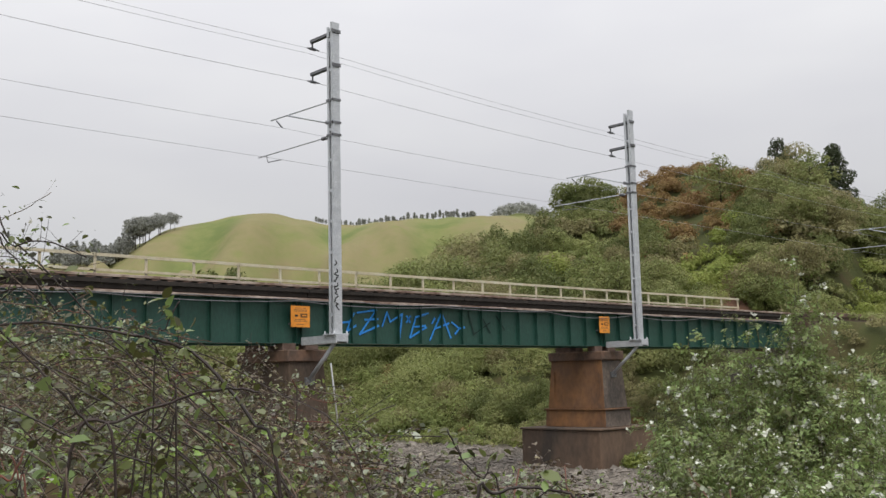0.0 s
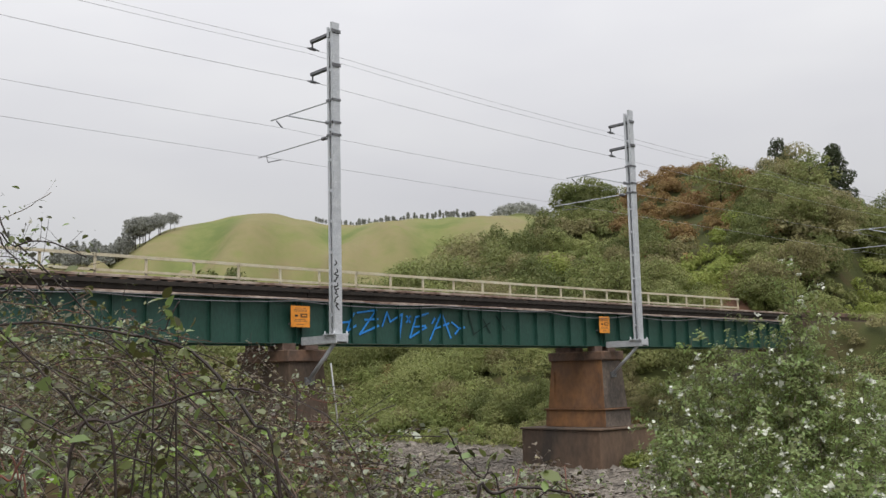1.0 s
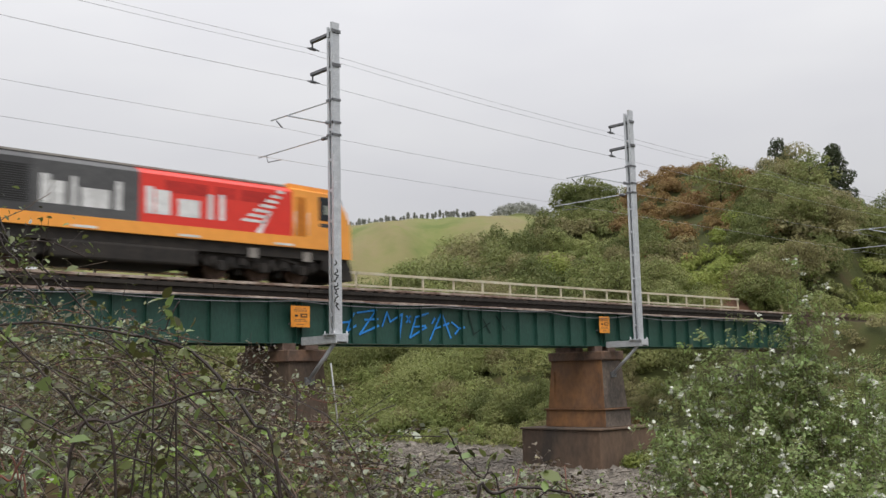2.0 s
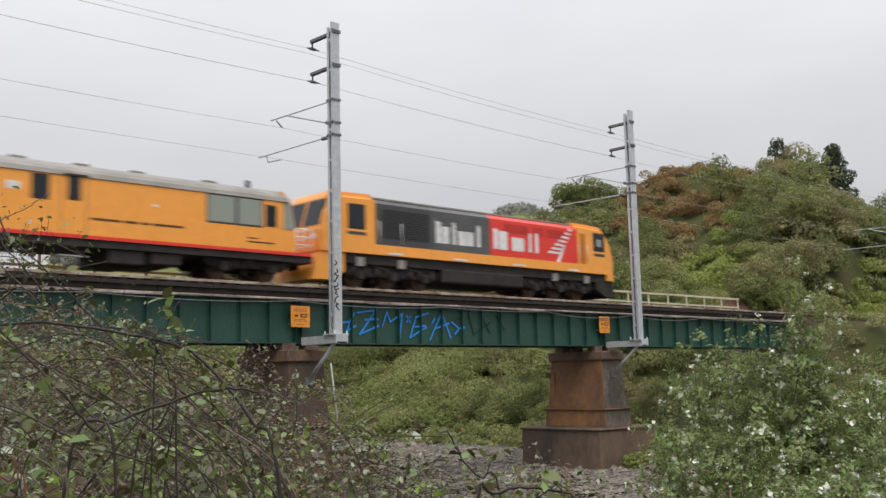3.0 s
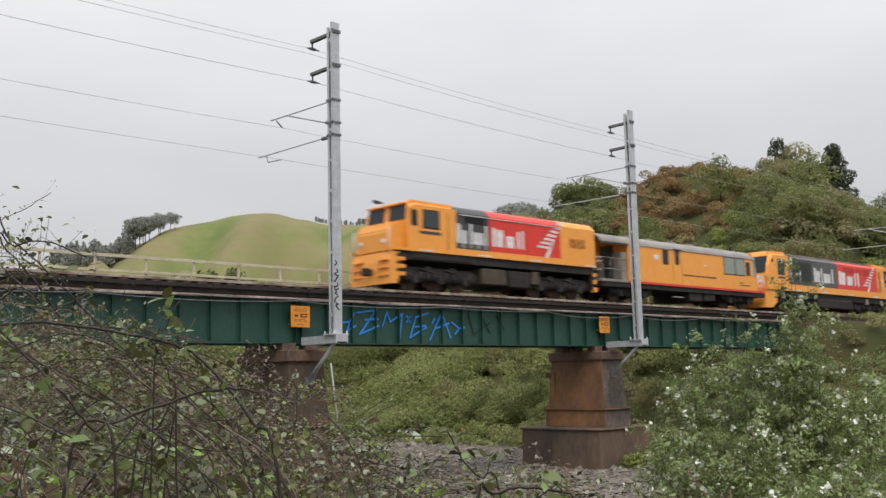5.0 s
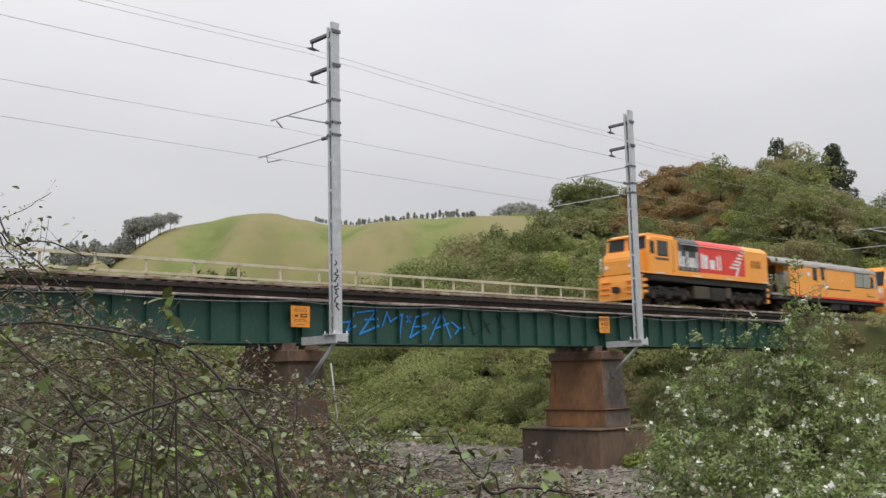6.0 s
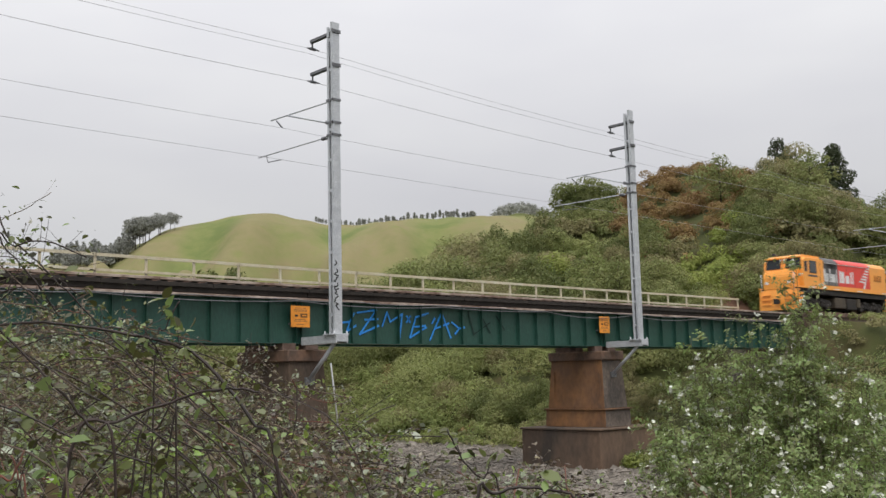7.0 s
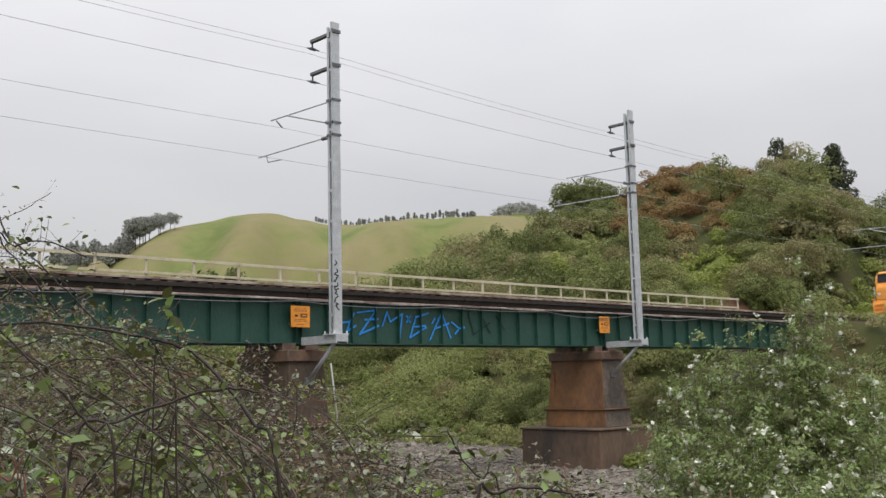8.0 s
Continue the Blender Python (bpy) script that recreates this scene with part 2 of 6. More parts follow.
def ground_material():
    m = bpy.data.materials.new("valley_ground")
    m.use_nodes = True
    n, l = m.node_tree.nodes, m.node_tree.links
    b = n["Principled BSDF"]
    b.inputs["Roughness"].default_value = 0.95
    b.inputs["Specular IOR Level"].default_value = 0.15
    co = n.new("ShaderNodeTexCoord")

    def tex(scale, detail=6, rough=0.6):
        t = n.new("ShaderNodeTexNoise")
        t.inputs["Scale"].default_value, t.inputs["Detail"].default_value, t.inputs["Roughness"].default_value = scale, detail, rough
        l.new(co.outputs["Object"], t.inputs["Vector"])
        return t.outputs["Fac"]

    def ramp(src, stops):
        r = n.new("ShaderNodeValToRGB")
        e = r.color_ramp.elements
        while len(e) < len(stops):
            e.new(0.5)
        for k, (pos, col) in zip(e, stops):
            k.position, k.color = pos, (*col, 1)
        l.new(src, r.inputs[0])
        return r.outputs[0]

    def mix(fac, a, c):
        x = n.new("ShaderNodeMix")
        x.data_type = "RGBA"
        l.new(fac, x.inputs["Factor"])
        l.new(a, x.inputs["A"])
        l.new(c, x.inputs["B"])
        return x.outputs["Result"]

    a3 = n.new("ShaderNodeAttribute")
    a3.attribute_name = "spur"
    grass = ramp(tex(0.35), [(0.3, (0.030, 0.036, 0.012)), (0.5, (0.052, 0.058, 0.019)), (0.68, (0.066, 0.052, 0.025))])
    pasture = ramp(tex(0.022, 8, 0.62), [(0.38, (0.122, 0.152, 0.050)), (0.47, (0.162, 0.182, 0.064)), (0.54, (0.196, 0.190, 0.082)), (0.63, (0.212, 0.180, 0.095))])
    # spurs are grazed drier and browner than the gullies
    dry = ramp(tex(0.05, 8, 0.65), [(0.35, (0.185, 0.172, 0.080)), (0.5, (0.215, 0.184, 0.096)), (0.65, (0.178, 0.184, 0.070))])
    pasture = mix(a3.outputs["Fac"], pasture, dry)
    stones = n.new("ShaderNodeTexVoronoi")
    stones.inputs["Scale"].default_value = 6.0
    l.new(co.outputs["Object"], stones.inputs["Vector"])
    gravel = ramp(stones.outputs["Color"], [(0.1, (0.045, 0.040, 0.034)), (0.5, (0.115, 0.100, 0.084)), (0.9, (0.25, 0.22, 0.185))])
    a1 = n.new("ShaderNodeAttribute")
    a1.attribute_name = "gravel"
    a2 = n.new("ShaderNodeAttribute")
    a2.attribute_name = "pasture"
    col = mix(a2.outputs["Fac"], grass, pasture)
    a4 = n.new("ShaderNodeAttribute")
    a4.attribute_name = "earth"
    soil = ramp(tex(0.9, 8, 0.7), [(0.35, (0.085, 0.048, 0.032)), (0.55, (0.140, 0.078, 0.052)), (0.7, (0.105, 0.075, 0.045))])
    col = mix(a4.outputs["Fac"], col, soil)
    col = mix(a1.outputs["Fac"], col, gravel)
    l.new(col, b.inputs["Base Color"])
    bp = n.new("ShaderNodeBump")
    bp.inputs["Strength"].default_value, bp.inputs["Distance"].default_value = 0.6, 0.08
    l.new(tex(5.0), bp.inputs["Height"])
    l.new(bp.outputs[0], b.inputs["Normal"])
    return m


def make_ground():
    angles = [radians(YAW) + radians(a) for a in
              [k * 0.22 for k in range(-140, 141)] + [31 + k * 3.3 for k in range(1, 90)]]
    angles = [a for a in angles if a < radians(YAW) + radians(360 - 31.5)]
    rings = [1.0 * 1.037 ** k for k in range(232)]
    verts, gm, pm, sm = [(EYE[0], EYE[1], land(EYE[0], EYE[1]))], [0.0], [0.0], [0.0]
    em = [0.0]
    for r in rings:
        for a in angles:
            x, y = EYE[0] + r * math.cos(a), EYE[1] + r * math.sin(a)
            z = land(x, y)
            verts.append((x, y, z))
            edge = 43.5 + 3.0 * noise.noise((0.0, y * 0.06, 5.0)) + 0.05 * max(0, y)
            n3 = 3.5 * noise.noise((x * 0.25, y * 0.25, 4.0))
            g = smooth(10, 16, x + n3) * (1 - smooth(edge - 1.0, edge + 1.5, x + 0.5 * n3)) * smooth(-7.2, -7.6, z)
            if (x > 56 or x < 2.5) and abs(y) < 2.2:
                g = 1.0
            gm.append(g)
            pm.append(smooth(260, 380, r))
            w, u = (x - EYE[0]) * CY + (y - EYE[1]) * SY, (x - EYE[0]) * SY - (y - EYE[1]) * CY
            em.append(smooth(0.3, 0.5, bell(u / max(w, 1.0), 0.288, 0.016)) * smooth(97, 90, w) * smooth(66, 72, w))
            sm.append(0.95 * (1 - smooth(0.05, 0.8, gully(u, w))) if w > 250 else 0.0)
    k = len(angles)
    faces = [(0, 1 + i, 1 + (i + 1) % k) for i in range(k)]
    for j in range(len(rings) - 1):
        o = 1 + j * k
        faces += [(o + i, o + k + i, o + k + (i + 1) % k, o + (i + 1) % k) for i in range(k)]
    me = bpy.data.meshes.new("ground")
    me.from_pydata(verts, [], faces)
    for nm, vals in (("gravel", gm), ("pasture", pm), ("spur", sm), ("earth", em)):
        at = me.attributes.new(nm, "FLOAT", "POINT")
        at.data.foreach_set("value", vals)
    me.polygons.foreach_set("use_smooth", [True] * len(me.polygons))
    me.materials.append(ground_material())
    return tagged(new("ground", me), "river bed of grey gravel, grassy banks and green pasture hills", "ground", kind="structure")


make_ground()


def make_stones():
    """Loose river stones on the gravel bar."""
    rng = np.random.default_rng(3)
    vs = []
    oct_f = ((0, 2, 4), (2, 1, 4), (1, 3, 4), (3, 0, 4), (2, 0, 5), (1, 2, 5), (3, 1, 5), (0, 3, 5))
    dirs = np.array(((1, 0, 0), (-1, 0, 0), (0, 1, 0), (0, -1, 0), (0, 0, 1), (0, 0, -1)), float)
    for i in range(15000):
        x, y = rng.uniform(16, 45), rng.uniform(-14, 26)
        z = land(x, y)
        if z > -7.5:
            continue
        r = 0.055 * math.exp(rng.normal(0.2, 0.55))
        p = (dirs + rng.normal(0, 0.22, (6, 3))) * r * np.array((1.2, 1.0, 0.65)) + (x, y, z + 0.2 * r)
        for f in oct_f:
            vs.extend(p[list(f)])
    m = material("river_stone", (0.30, 0.265, 0.225), 0.85, spots=(0.12, 0.105, 0.09), grain=6, patch=1.5, bump=0.1, vary=0.5)
    tagged(soup("river_stone", np.array(vs), 3, m), "loose grey river stones on the gravel bar", "stones", kind="stuff")


make_stones()


# ---------- bridge ----------
PIERS = (3.65, 21.45, 39.25)
SPANS = ((-14.0, 3.6), (3.7, 21.4), (21.5, 39.2), (39.3, 57.6))
WEB_Y, FLANGE_Y = 1.0, 1.22
DECK_LOW, GIRDER_LOW = -0.50, -2.18


def make_span(x0, x1):
    span = thing("bridge_span", "green painted riveted steel plate girder span with rusty top flange", "bridge span", group="bridge spans")
    for s in (-1, 1):
        y = s * WEB_Y
        web = part("web_plate", boxes((x0, x1, y - 0.012, y + 0.012, GIRDER_LOW + 0.03, DECK_LOW - 0.06)), GREEN, span)
        part("top_flange", boxes((x0, x1, y - 0.2, y + 0.2, DECK_LOW - 0.06, DECK_LOW - 0.02), (x0, x1, y - 0.12, y + 0.12, DECK_LOW - 0.02, DECK_LOW)), RUST, span, "rust brown top flange")
        part("bottom_flange", boxes((x0, x1, y - 0.2, y + 0.2, GIRDER_LOW, GIRDER_LOW + 0.03)), GREEN, span)
        n = round((x1 - x0) / 1.19)
        for i in range(n + 1):
            x = x0 + 0.06 + (x1 - x0 - 0.12) * i / n
            yo = y + s * 0.012
            part("stiffener", boxes((x - 0.008, x + 0.008, min(yo, yo + s * 0.15), max(yo, yo + s * 0.15), GIRDER_LOW + 0.03, DECK_LOW - 0.06),
                                    (x - 0.07, x + 0.07, min(yo, yo + s * 0.014), max(yo, yo + s * 0.014), GIRDER_LOW + 0.03, DECK_LOW - 0.06)), GREEN, span)
    for i in range(1, 6):
        x = x0 + (x1 - x0) * i / 6
        bm = bar([(x, -0.98, GIRDER_LOW + 0.1), (x, 0.98, DECK_LOW - 0.1)], 0.04, 4)
        tube(bm, [(x, 0.98, GIRDER_LOW + 0.1), (x, -0.98, DECK_LOW - 0.1)], 0.04, 4)
        part("cross_brace", bm, GREEN, span)
    return span


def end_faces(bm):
    """The faces that look along the river take the second material, with the less lit side's tone."""
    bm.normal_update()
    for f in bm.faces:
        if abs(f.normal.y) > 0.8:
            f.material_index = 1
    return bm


def make_pier(x, side=BRICK_C, end=END_C, lab="tapered concrete bridge pier stained rusty brown on a wide dark footing", group="bridge piers"):
    pier = thing("bridge_pier", lab, "pier", group=group)
    zc, zs, zb, ze = -2.42, -5.12, -5.98, -9.4
    part("cap", boxes((x - 0.86, x + 0.86, -1.66, 1.66, zc - 0.42, zc), bevel=0.03), CAP_C, pier, "rust stained concrete cap")
    bm = bmesh.new()
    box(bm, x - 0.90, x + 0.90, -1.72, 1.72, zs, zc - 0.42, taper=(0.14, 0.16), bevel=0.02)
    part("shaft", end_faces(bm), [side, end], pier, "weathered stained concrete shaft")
    # a sunk panel edge on each long face, and a ledge on the ends
    for q in (-1, 1):
        xa, xb = sorted((x + q * 0.80, x + q * 0.875))
        for y in (-1.4, 1.4):
            part("panel_border", boxes((xa, xb, y - 0.1, y + 0.1, zs + 0.35, zc - 0.95)), side, pier)
    bm = bmesh.new()
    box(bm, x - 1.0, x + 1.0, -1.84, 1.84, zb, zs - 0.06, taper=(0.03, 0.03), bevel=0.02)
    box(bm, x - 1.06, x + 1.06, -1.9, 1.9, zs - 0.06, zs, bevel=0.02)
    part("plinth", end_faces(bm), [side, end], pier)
    bm = bmesh.new()
    box(bm, x - 2.2, x + 2.2, -2.4, 2.4, ze, zb - 0.1, taper=(0.02, 0.02), bevel=0.05)
    box(bm, x - 2.26, x + 2.26, -2.46, 2.46, zb - 0.1, zb, bevel=0.03)
    part("footing", bm, DARK_C, pier, "dark weathered concrete footing")
    for s in (-1, 1):
        for q in (-0.5, 0.5):
            part("bearing", boxes((x + q - 0.28, x + q + 0.28, s - 0.22, s + 0.22, zc, GIRDER_LOW)), RUST, pier)
    return pier


for a in SPANS:
    make_span(*a)
for q in PIERS:
    if q < 30:
        make_pier(q, DARK_PIER_C, DARK_PIER_C, "tapered bridge pier of dark brown concrete")
    else:
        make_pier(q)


def make_abutment(x0, x1):
    ab = thing("bridge_abutment", "weathered dark concrete abutment with side walls", "abutment", kind="structure")
    part("bearing_wall", boxes((x0, x0 + 1.2, -1.7, 1.7, -9, -2.2)), DARK_C, ab)
    part("back_wall", boxes((x0 + 0.6, x0 + 1.3, -1.7, 1.7, -2.2, -0.5)), DARK_C, ab)
    for s in (-1, 1):
        part("wing_wall", boxes((x0 + 1.2, x1, s * 1.75 - 0.2, s * 1.75 + 0.2, -7, -0.25)), DARK_C, ab)
        part("coping", boxes((x0 + 1.2, x1 + 0.05, s * 1.75 - 0.27, s * 1.75 + 0.27, -0.25, 0.02), bevel=0.02), CAP_C, ab, "pale concrete coping")


make_abutment(57.3, 67.0)


def rail_profile():
    return [(-0.06, -0.14), (0.06, -0.14), (0.06, -0.128), (0.012, -0.11), (0.012, -0.04), (0.034, -0.03), (0.034, -0.004), (0.028, 0), (-0.028, 0), (-0.034, -0.004), (-0.034, -0.03), (-0.012, -0.04), (-0.012, -0.11), (-0.06, -0.128)]


def make_rail(y, x0, x1, drop=0.0, nm="running_rail", lab="rusty steel running rail with a polished head"):
    r = thing(nm, lab, "rail", group="track rails")
    bm = bmesh.new()
    prism(bm, [(q[0] + y, q[1] + drop) for q in rail_profile()], x0, x1, axis="x")
    part("rail_bar", bm, RAIL, r)
    if not drop:
        part("rail_head", boxes((x0, x1, y - 0.026, y + 0.026, 0.0, 0.004)), RAILTOP, r, "polished running surface")


for s in (-1, 1):
    make_rail(s * 0.5685, -14, 190)
    make_rail(s * 0.36, -3, 60, -0.03, "guard_rail", "rusty brown guard rail inside the track")


def make_sleepers():
    rng = random.Random(4)
    first = None
    x = -13.6
    while x < 120:
        m = pose(x, 0, -0.142, 0, 0, rng.uniform(-0.4, 0.4))
        if first is None:
            bm = boxes((-0.11, 0.11, -1.20, 1.20, -0.2, 0.0), bevel=0.012)
            box(bm, -0.09, 0.09, -0.72, -0.42, 0, 0.012)
            box(bm, -0.09, 0.09, 0.42, 0.72, 0, 0.012)
            first = part("sleeper", bm, TIMBER)
            first.matrix_world = m
            tagged(first, "dark weathered timber sleeper across the track", "sleeper", "track sleepers")
        else:
            copy_thing(first, m)
        x += 0.56 if x < 57.5 else 0.68


make_sleepers()


def long_beam(nm, lab, cat, y0, y1, z0, z1, mat, x0=-14.0, x1=57.6, bays=12):
    g = thing(nm, lab, cat)
    rng = random.Random(len(nm))
    for i in range(bays):
        a, b = x0 + (x1 - x0) * i / bays, x0 + (x1 - x0) * (i + 1) / bays
        j = rng.uniform(-0.006, 0.006)
        part("plank", boxes((a + 0.008, b - 0.008, y0, y1, z0 + j, z1 + j), bevel=0.008), mat, g)


# timber along the girders, on which the sleepers bear, and the outer guard timbers
for s in (-1, 1):
    long_beam("bearing_timber", "dark timber packing along the girder top", "timber", s * 1.0 - 0.19, s * 1.0 + 0.19, DECK_LOW, -0.342, TIMBER)
    long_beam("guard_timber", "pale weathered guard timber along the sleeper ends", "timber", s * 1.24 - 0.08, s * 1.24 + 0.08, -0.142, -0.05, PALE_TIMBER)
long_beam("cable_trough", "rusty brown steel angle along the girder side", "trough", -1.34, -1.24, -0.63, -0.55, PALE_TIMBER)


# added dark band: stands in for the shaded gap under the guard timber
long_beam("cable_duct", "added dark band over the sleeper ends in place of a shaded gap", "duct", -1.29, -1.22, -0.335, -0.20, TIMBER, bays=18)


def make_handrail():
    y = 2.2
    h = thing("handrail", "cream painted timber walkway handrail with two rails and posts", "handrail")
    x0, x1 = -13.6, 57.5
    n = 37
    for i in range(n + 1):
        x = x0 + (x1 - x0) * i / n
        part("post", boxes((x - 0.045, x + 0.045, y - 0.04, y + 0.04, -0.3, 1.0), bevel=0.008), CREAM, h)
    for z, q in ((1.0, 0.055), (0.47, 0.045)):
        for i in range(0, n, 3):
            a, b = x0 + (x1 - x0) * i / n, x0 + (x1 - x0) * min(n, i + 3) / n
            dz = 0.012 * math.sin(i * 2.3)
            part("rail_plank", boxes((a - 0.02, b + 0.02, y - 0.085, y - 0.04, z - q + dz, z + q + dz)), CREAM, h)
    w = thing("walkway", "timber plank walkway beside the track", "walkway")
    for i, yy in enumerate((1.42, 1.64, 1.86, 2.08)):
        part("plank", boxes((x0, x1, yy - 0.1, yy + 0.1, -0.32, -0.27)), TIMBER, w)
    for i in range(19):
        x = x0 + (x1 - x0) * (i + 0.5) / 19
        part("bracket", boxes((x - 0.04, x + 0.04, 1.0, 2.25, -0.42, -0.32)), RUST, w)


make_handrail()

# ---------- masts ----------
MAST_Y = -3.2


def make_mast(x, base=-1.93, top=9.15, on_pier=True):
    m = thing("catenary_mast", "galvanised steel overhead line mast with cross arms on a bridge bracket", "mast", group="overhead line masts")
    h = 0.15
    for q in (-1, 1):                                   # two channels, toe to toe with a slot
        bm = bmesh.new()
        yo, yi, ya = MAST_Y + q * (h + 0.012), MAST_Y + q * (h - 0.012), MAST_Y + q * (h - 0.095)
        ring = [(x - h - 0.012, yo), (x + h + 0.012, yo), (x + h + 0.012, ya), (x + h - 0.012, ya), (x + h - 0.012, yi), (x - h + 0.012, yi), (x - h + 0.012, ya), (x - h - 0.012, ya)]
        lo = [bm.verts.new((*c, base)) for c in ring]
        hi = [bm.verts.new((*c, top + (0.12 if q < 0 else -0.02))) for c in ring]
        fs = [bm.faces.new(lo), bm.faces.new(hi[::-1])] + [bm.faces.new((lo[i], lo[(i + 1) % 8], hi[(i + 1) % 8], hi[i])) for i in range(8)]
        bmesh.ops.recalc_face_normals(bm, faces=fs)
        part("channel", bm, GALV, m)
    k = base + 0.6
    while k < top - 0.5:
        bm = boxes((x - h - 0.008, x - h + 0.004, MAST_Y - 0.07, MAST_Y + 0.07, k, k + 0.1), (x + h - 0.004, x + h + 0.008, MAST_Y - 0.07, MAST_Y + 0.07, k, k + 0.1))
        part("batten", bm, GALV, m)
        k += 1.1
    part("base_plate", boxes((x - 0.33, x + 0.33, MAST_Y - 0.33, MAST_Y + 0.33, base - 0.05, base), bevel=0.008), GALV, m)
    for i in (-1, 1):
        for j in (-1, 1):
            part("bolt", bar([(x + i * 0.27, MAST_Y + j * 0.27, base - 0.12), (x + i * 0.27, MAST_Y + j * 0.27, base + 0.09)], 0.028, 6), GALV, m)
    if not on_pier:
        part("foundation", boxes((x - 0.45, x + 0.45, MAST_Y - 0.45, MAST_Y + 0.45, base - 1.6, base - 0.05)), DARK_C, m)
        return m
    bm = boxes((x - 0.26, x - 0.2, MAST_Y - 0.35, -1.5, base - 0.33, base - 0.05), (x + 0.2, x + 0.26, MAST_Y - 0.35, -1.5, base - 0.33, base - 0.05),
               (x - 0.2, x + 0.2, MAST_Y - 0.35, MAST_Y - 0.29, base - 0.33, base - 0.05), (x - 0.2, x + 0.2, MAST_Y - 0.35, -1.5, base - 0.33, base - 0.28))
    part("support_bracket", bm, GALV, m)
    part("strut", bar([(x, MAST_Y + 0.1, base - 0.33), (x, -1.62, -3.5)], 0.075, 8), GALV, m)
    part("strut_foot", boxes((x - 0.2, x + 0.2, -1.68, -1.56, -3.66, -3.4)), GALV_DARK, m)
    return m


def arm_set(m, x, dz=0.0, arms=(8.94, 7.69), reach=1.32):
    """Feeder cross arms, cantilever, and registration arm of a mast."""
    y0 = MAST_Y
    for z in arms:
        bm = boxes((x - 0.06, x + 0.06, y0 - 0.2, y0 + reach, z - 0.075, z - 0.055), (x - 0.06, x - 0.045, y0 - 0.2, y0 + reach, z - 0.075, z + 0.045), (x + 0.045, x + 0.06, y0 - 0.2, y0 + reach, z - 0.075, z + 0.045))
        part("cross_arm", bm, GALV_DARK, m, "dull grey channel cross arm")
        part("clamp", boxes((x - 0.2, x + 0.2, y0 - 0.2, y0 - 0.165, z - 0.06, z + 0.06)), GALV_DARK, m)
        part("hanger", bar([(x, y0 + reach - 0.07, z - 0.05), (x, y0 + reach - 0.07, z - 0.3)], 0.035, 6), GALV_DARK, m)
        bm = bmesh.new()
        for i in range(5):
            tube(bm, [(x + i * 0.05 - 0.1, y0 + reach - 0.07, z - 0.3), (x + i * 0.05 - 0.075, y0 + reach - 0.07, z - 0.3)], 0.06, 8)
        tube(bm, [(x - 0.22, y0 + reach - 0.07, z - 0.3), (x + 0.3, y0 + reach - 0.07, z - 0.3)], 0.03, 6)
        part("insulator", bm, GALV_DARK, m)
    for z in (6.41, 5.58, 5.13):
        part("band", boxes((x - 0.19, x + 0.19, y0 - 0.19, y0 - 0.165, z - 0.04 + dz, z + 0.04 + dz), (x - 0.19, x - 0.165, y0 - 0.19, y0 + 0.19, z - 0.04 + dz, z + 0.04 + dz)), GALV_DARK, m)
    part("top_tube", bar([(x, y0 + 0.1, 6.42 + dz), (x, 0.75, 6.48 + dz)], 0.028, 8), GALV, m)
    part("cantilever_tube", bar([(x, y0 + 0.1, 5.58 + dz), (x, -0.4, 6.43 + dz)], 0.032, 8), GALV, m)
    part("stay_insulator", bar([(x, y0 + 0.15, 5.6 + dz), (x, y0 + 0.42, 5.69 + dz)], 0.075, 8), GALV_DARK, m)
    part("registration_arm", bar([(x, y0 + 0.1, 5.13 + dz), (x, 1.62, 5.17 + dz)], 0.026, 8), GALV, m)
    part("arm_insulator", bar([(x, y0 + 0.45, 5.12 + dz), (x, y0 + 0.68, 5.13 + dz)], 0.07, 8), GALV_DARK, m)
    part("steady_arm", bar([(x, 1.1, 5.16 + dz), (x + 0.05, 1.05, 4.9 + dz), (x + 0.1, 0.2, 4.86 + dz)], 0.018, 6), GALV_DARK, m)
    part("dropper_clamp", bar([(x, 0.4, 6.4 + dz), (x + 0.1, 0.15, 6.1 + dz)], 0.03, 6), GALV_DARK, m)


MASTS = (3.65, 21.53, 39.25, 75.0)
for q in MASTS[1:3]:
    if q < 30:
        arm_set(make_mast(q), q)
    else:
        arm_set(make_mast(q, top=8.9), q, -0.12, (8.46, 7.30), 1.15)
arm_set(make_mast(71.6, -0.55, 8.9, False), 71.6, -0.05, (8.46, 7.30), 1.15)
MAST_WIRES = (-32.0, -14.0, 3.65, 21.45, 39.25, 55.0, 71.6, 110.0, 160.0)


def make_wire(nm, lab, y, z, sag, r, drop=0.0):
    """A wire hung from mast to mast; drop: how much lower it hangs from the second mast on."""
    bm = bmesh.new()
    pts = []
    for a, b in zip(MAST_WIRES, MAST_WIRES[1:]):
        n = 8
        for i in range(n):
            t = i / n
            low = drop * min(1.0, max(0.0, (a + (b - a) * t - 21.45) / 17.8))
            pts.append((a + (b - a) * t, y, z - low - sag * 4 * t * (1 - t)))
    tube(bm, pts, r, 5)
    return tagged(part(nm, bm, WIRE), lab, "wire", "overhead wires")


make_wire("feeder_wire", "thin grey overhead feeder wire between the masts", -1.95, 8.64, 0.10, 0.0075, 0.40)
make_wire("feeder_wire", "thin grey overhead feeder wire between the masts", -1.80, 8.50, 0.12, 0.0075, 0.42)
make_wire("feeder_wire", "thin grey overhead feeder wire between the masts", -1.95, 7.39, 0.10, 0.009, 0.34)
make_wire("catenary_wire", "thin grey catenary wire above the track", 0.12, 6.08, 0.08, 0.008)
make_wire("contact_wire", "thin grey contact wire above the track", 0.2, 4.86, 0.02, 0.008)


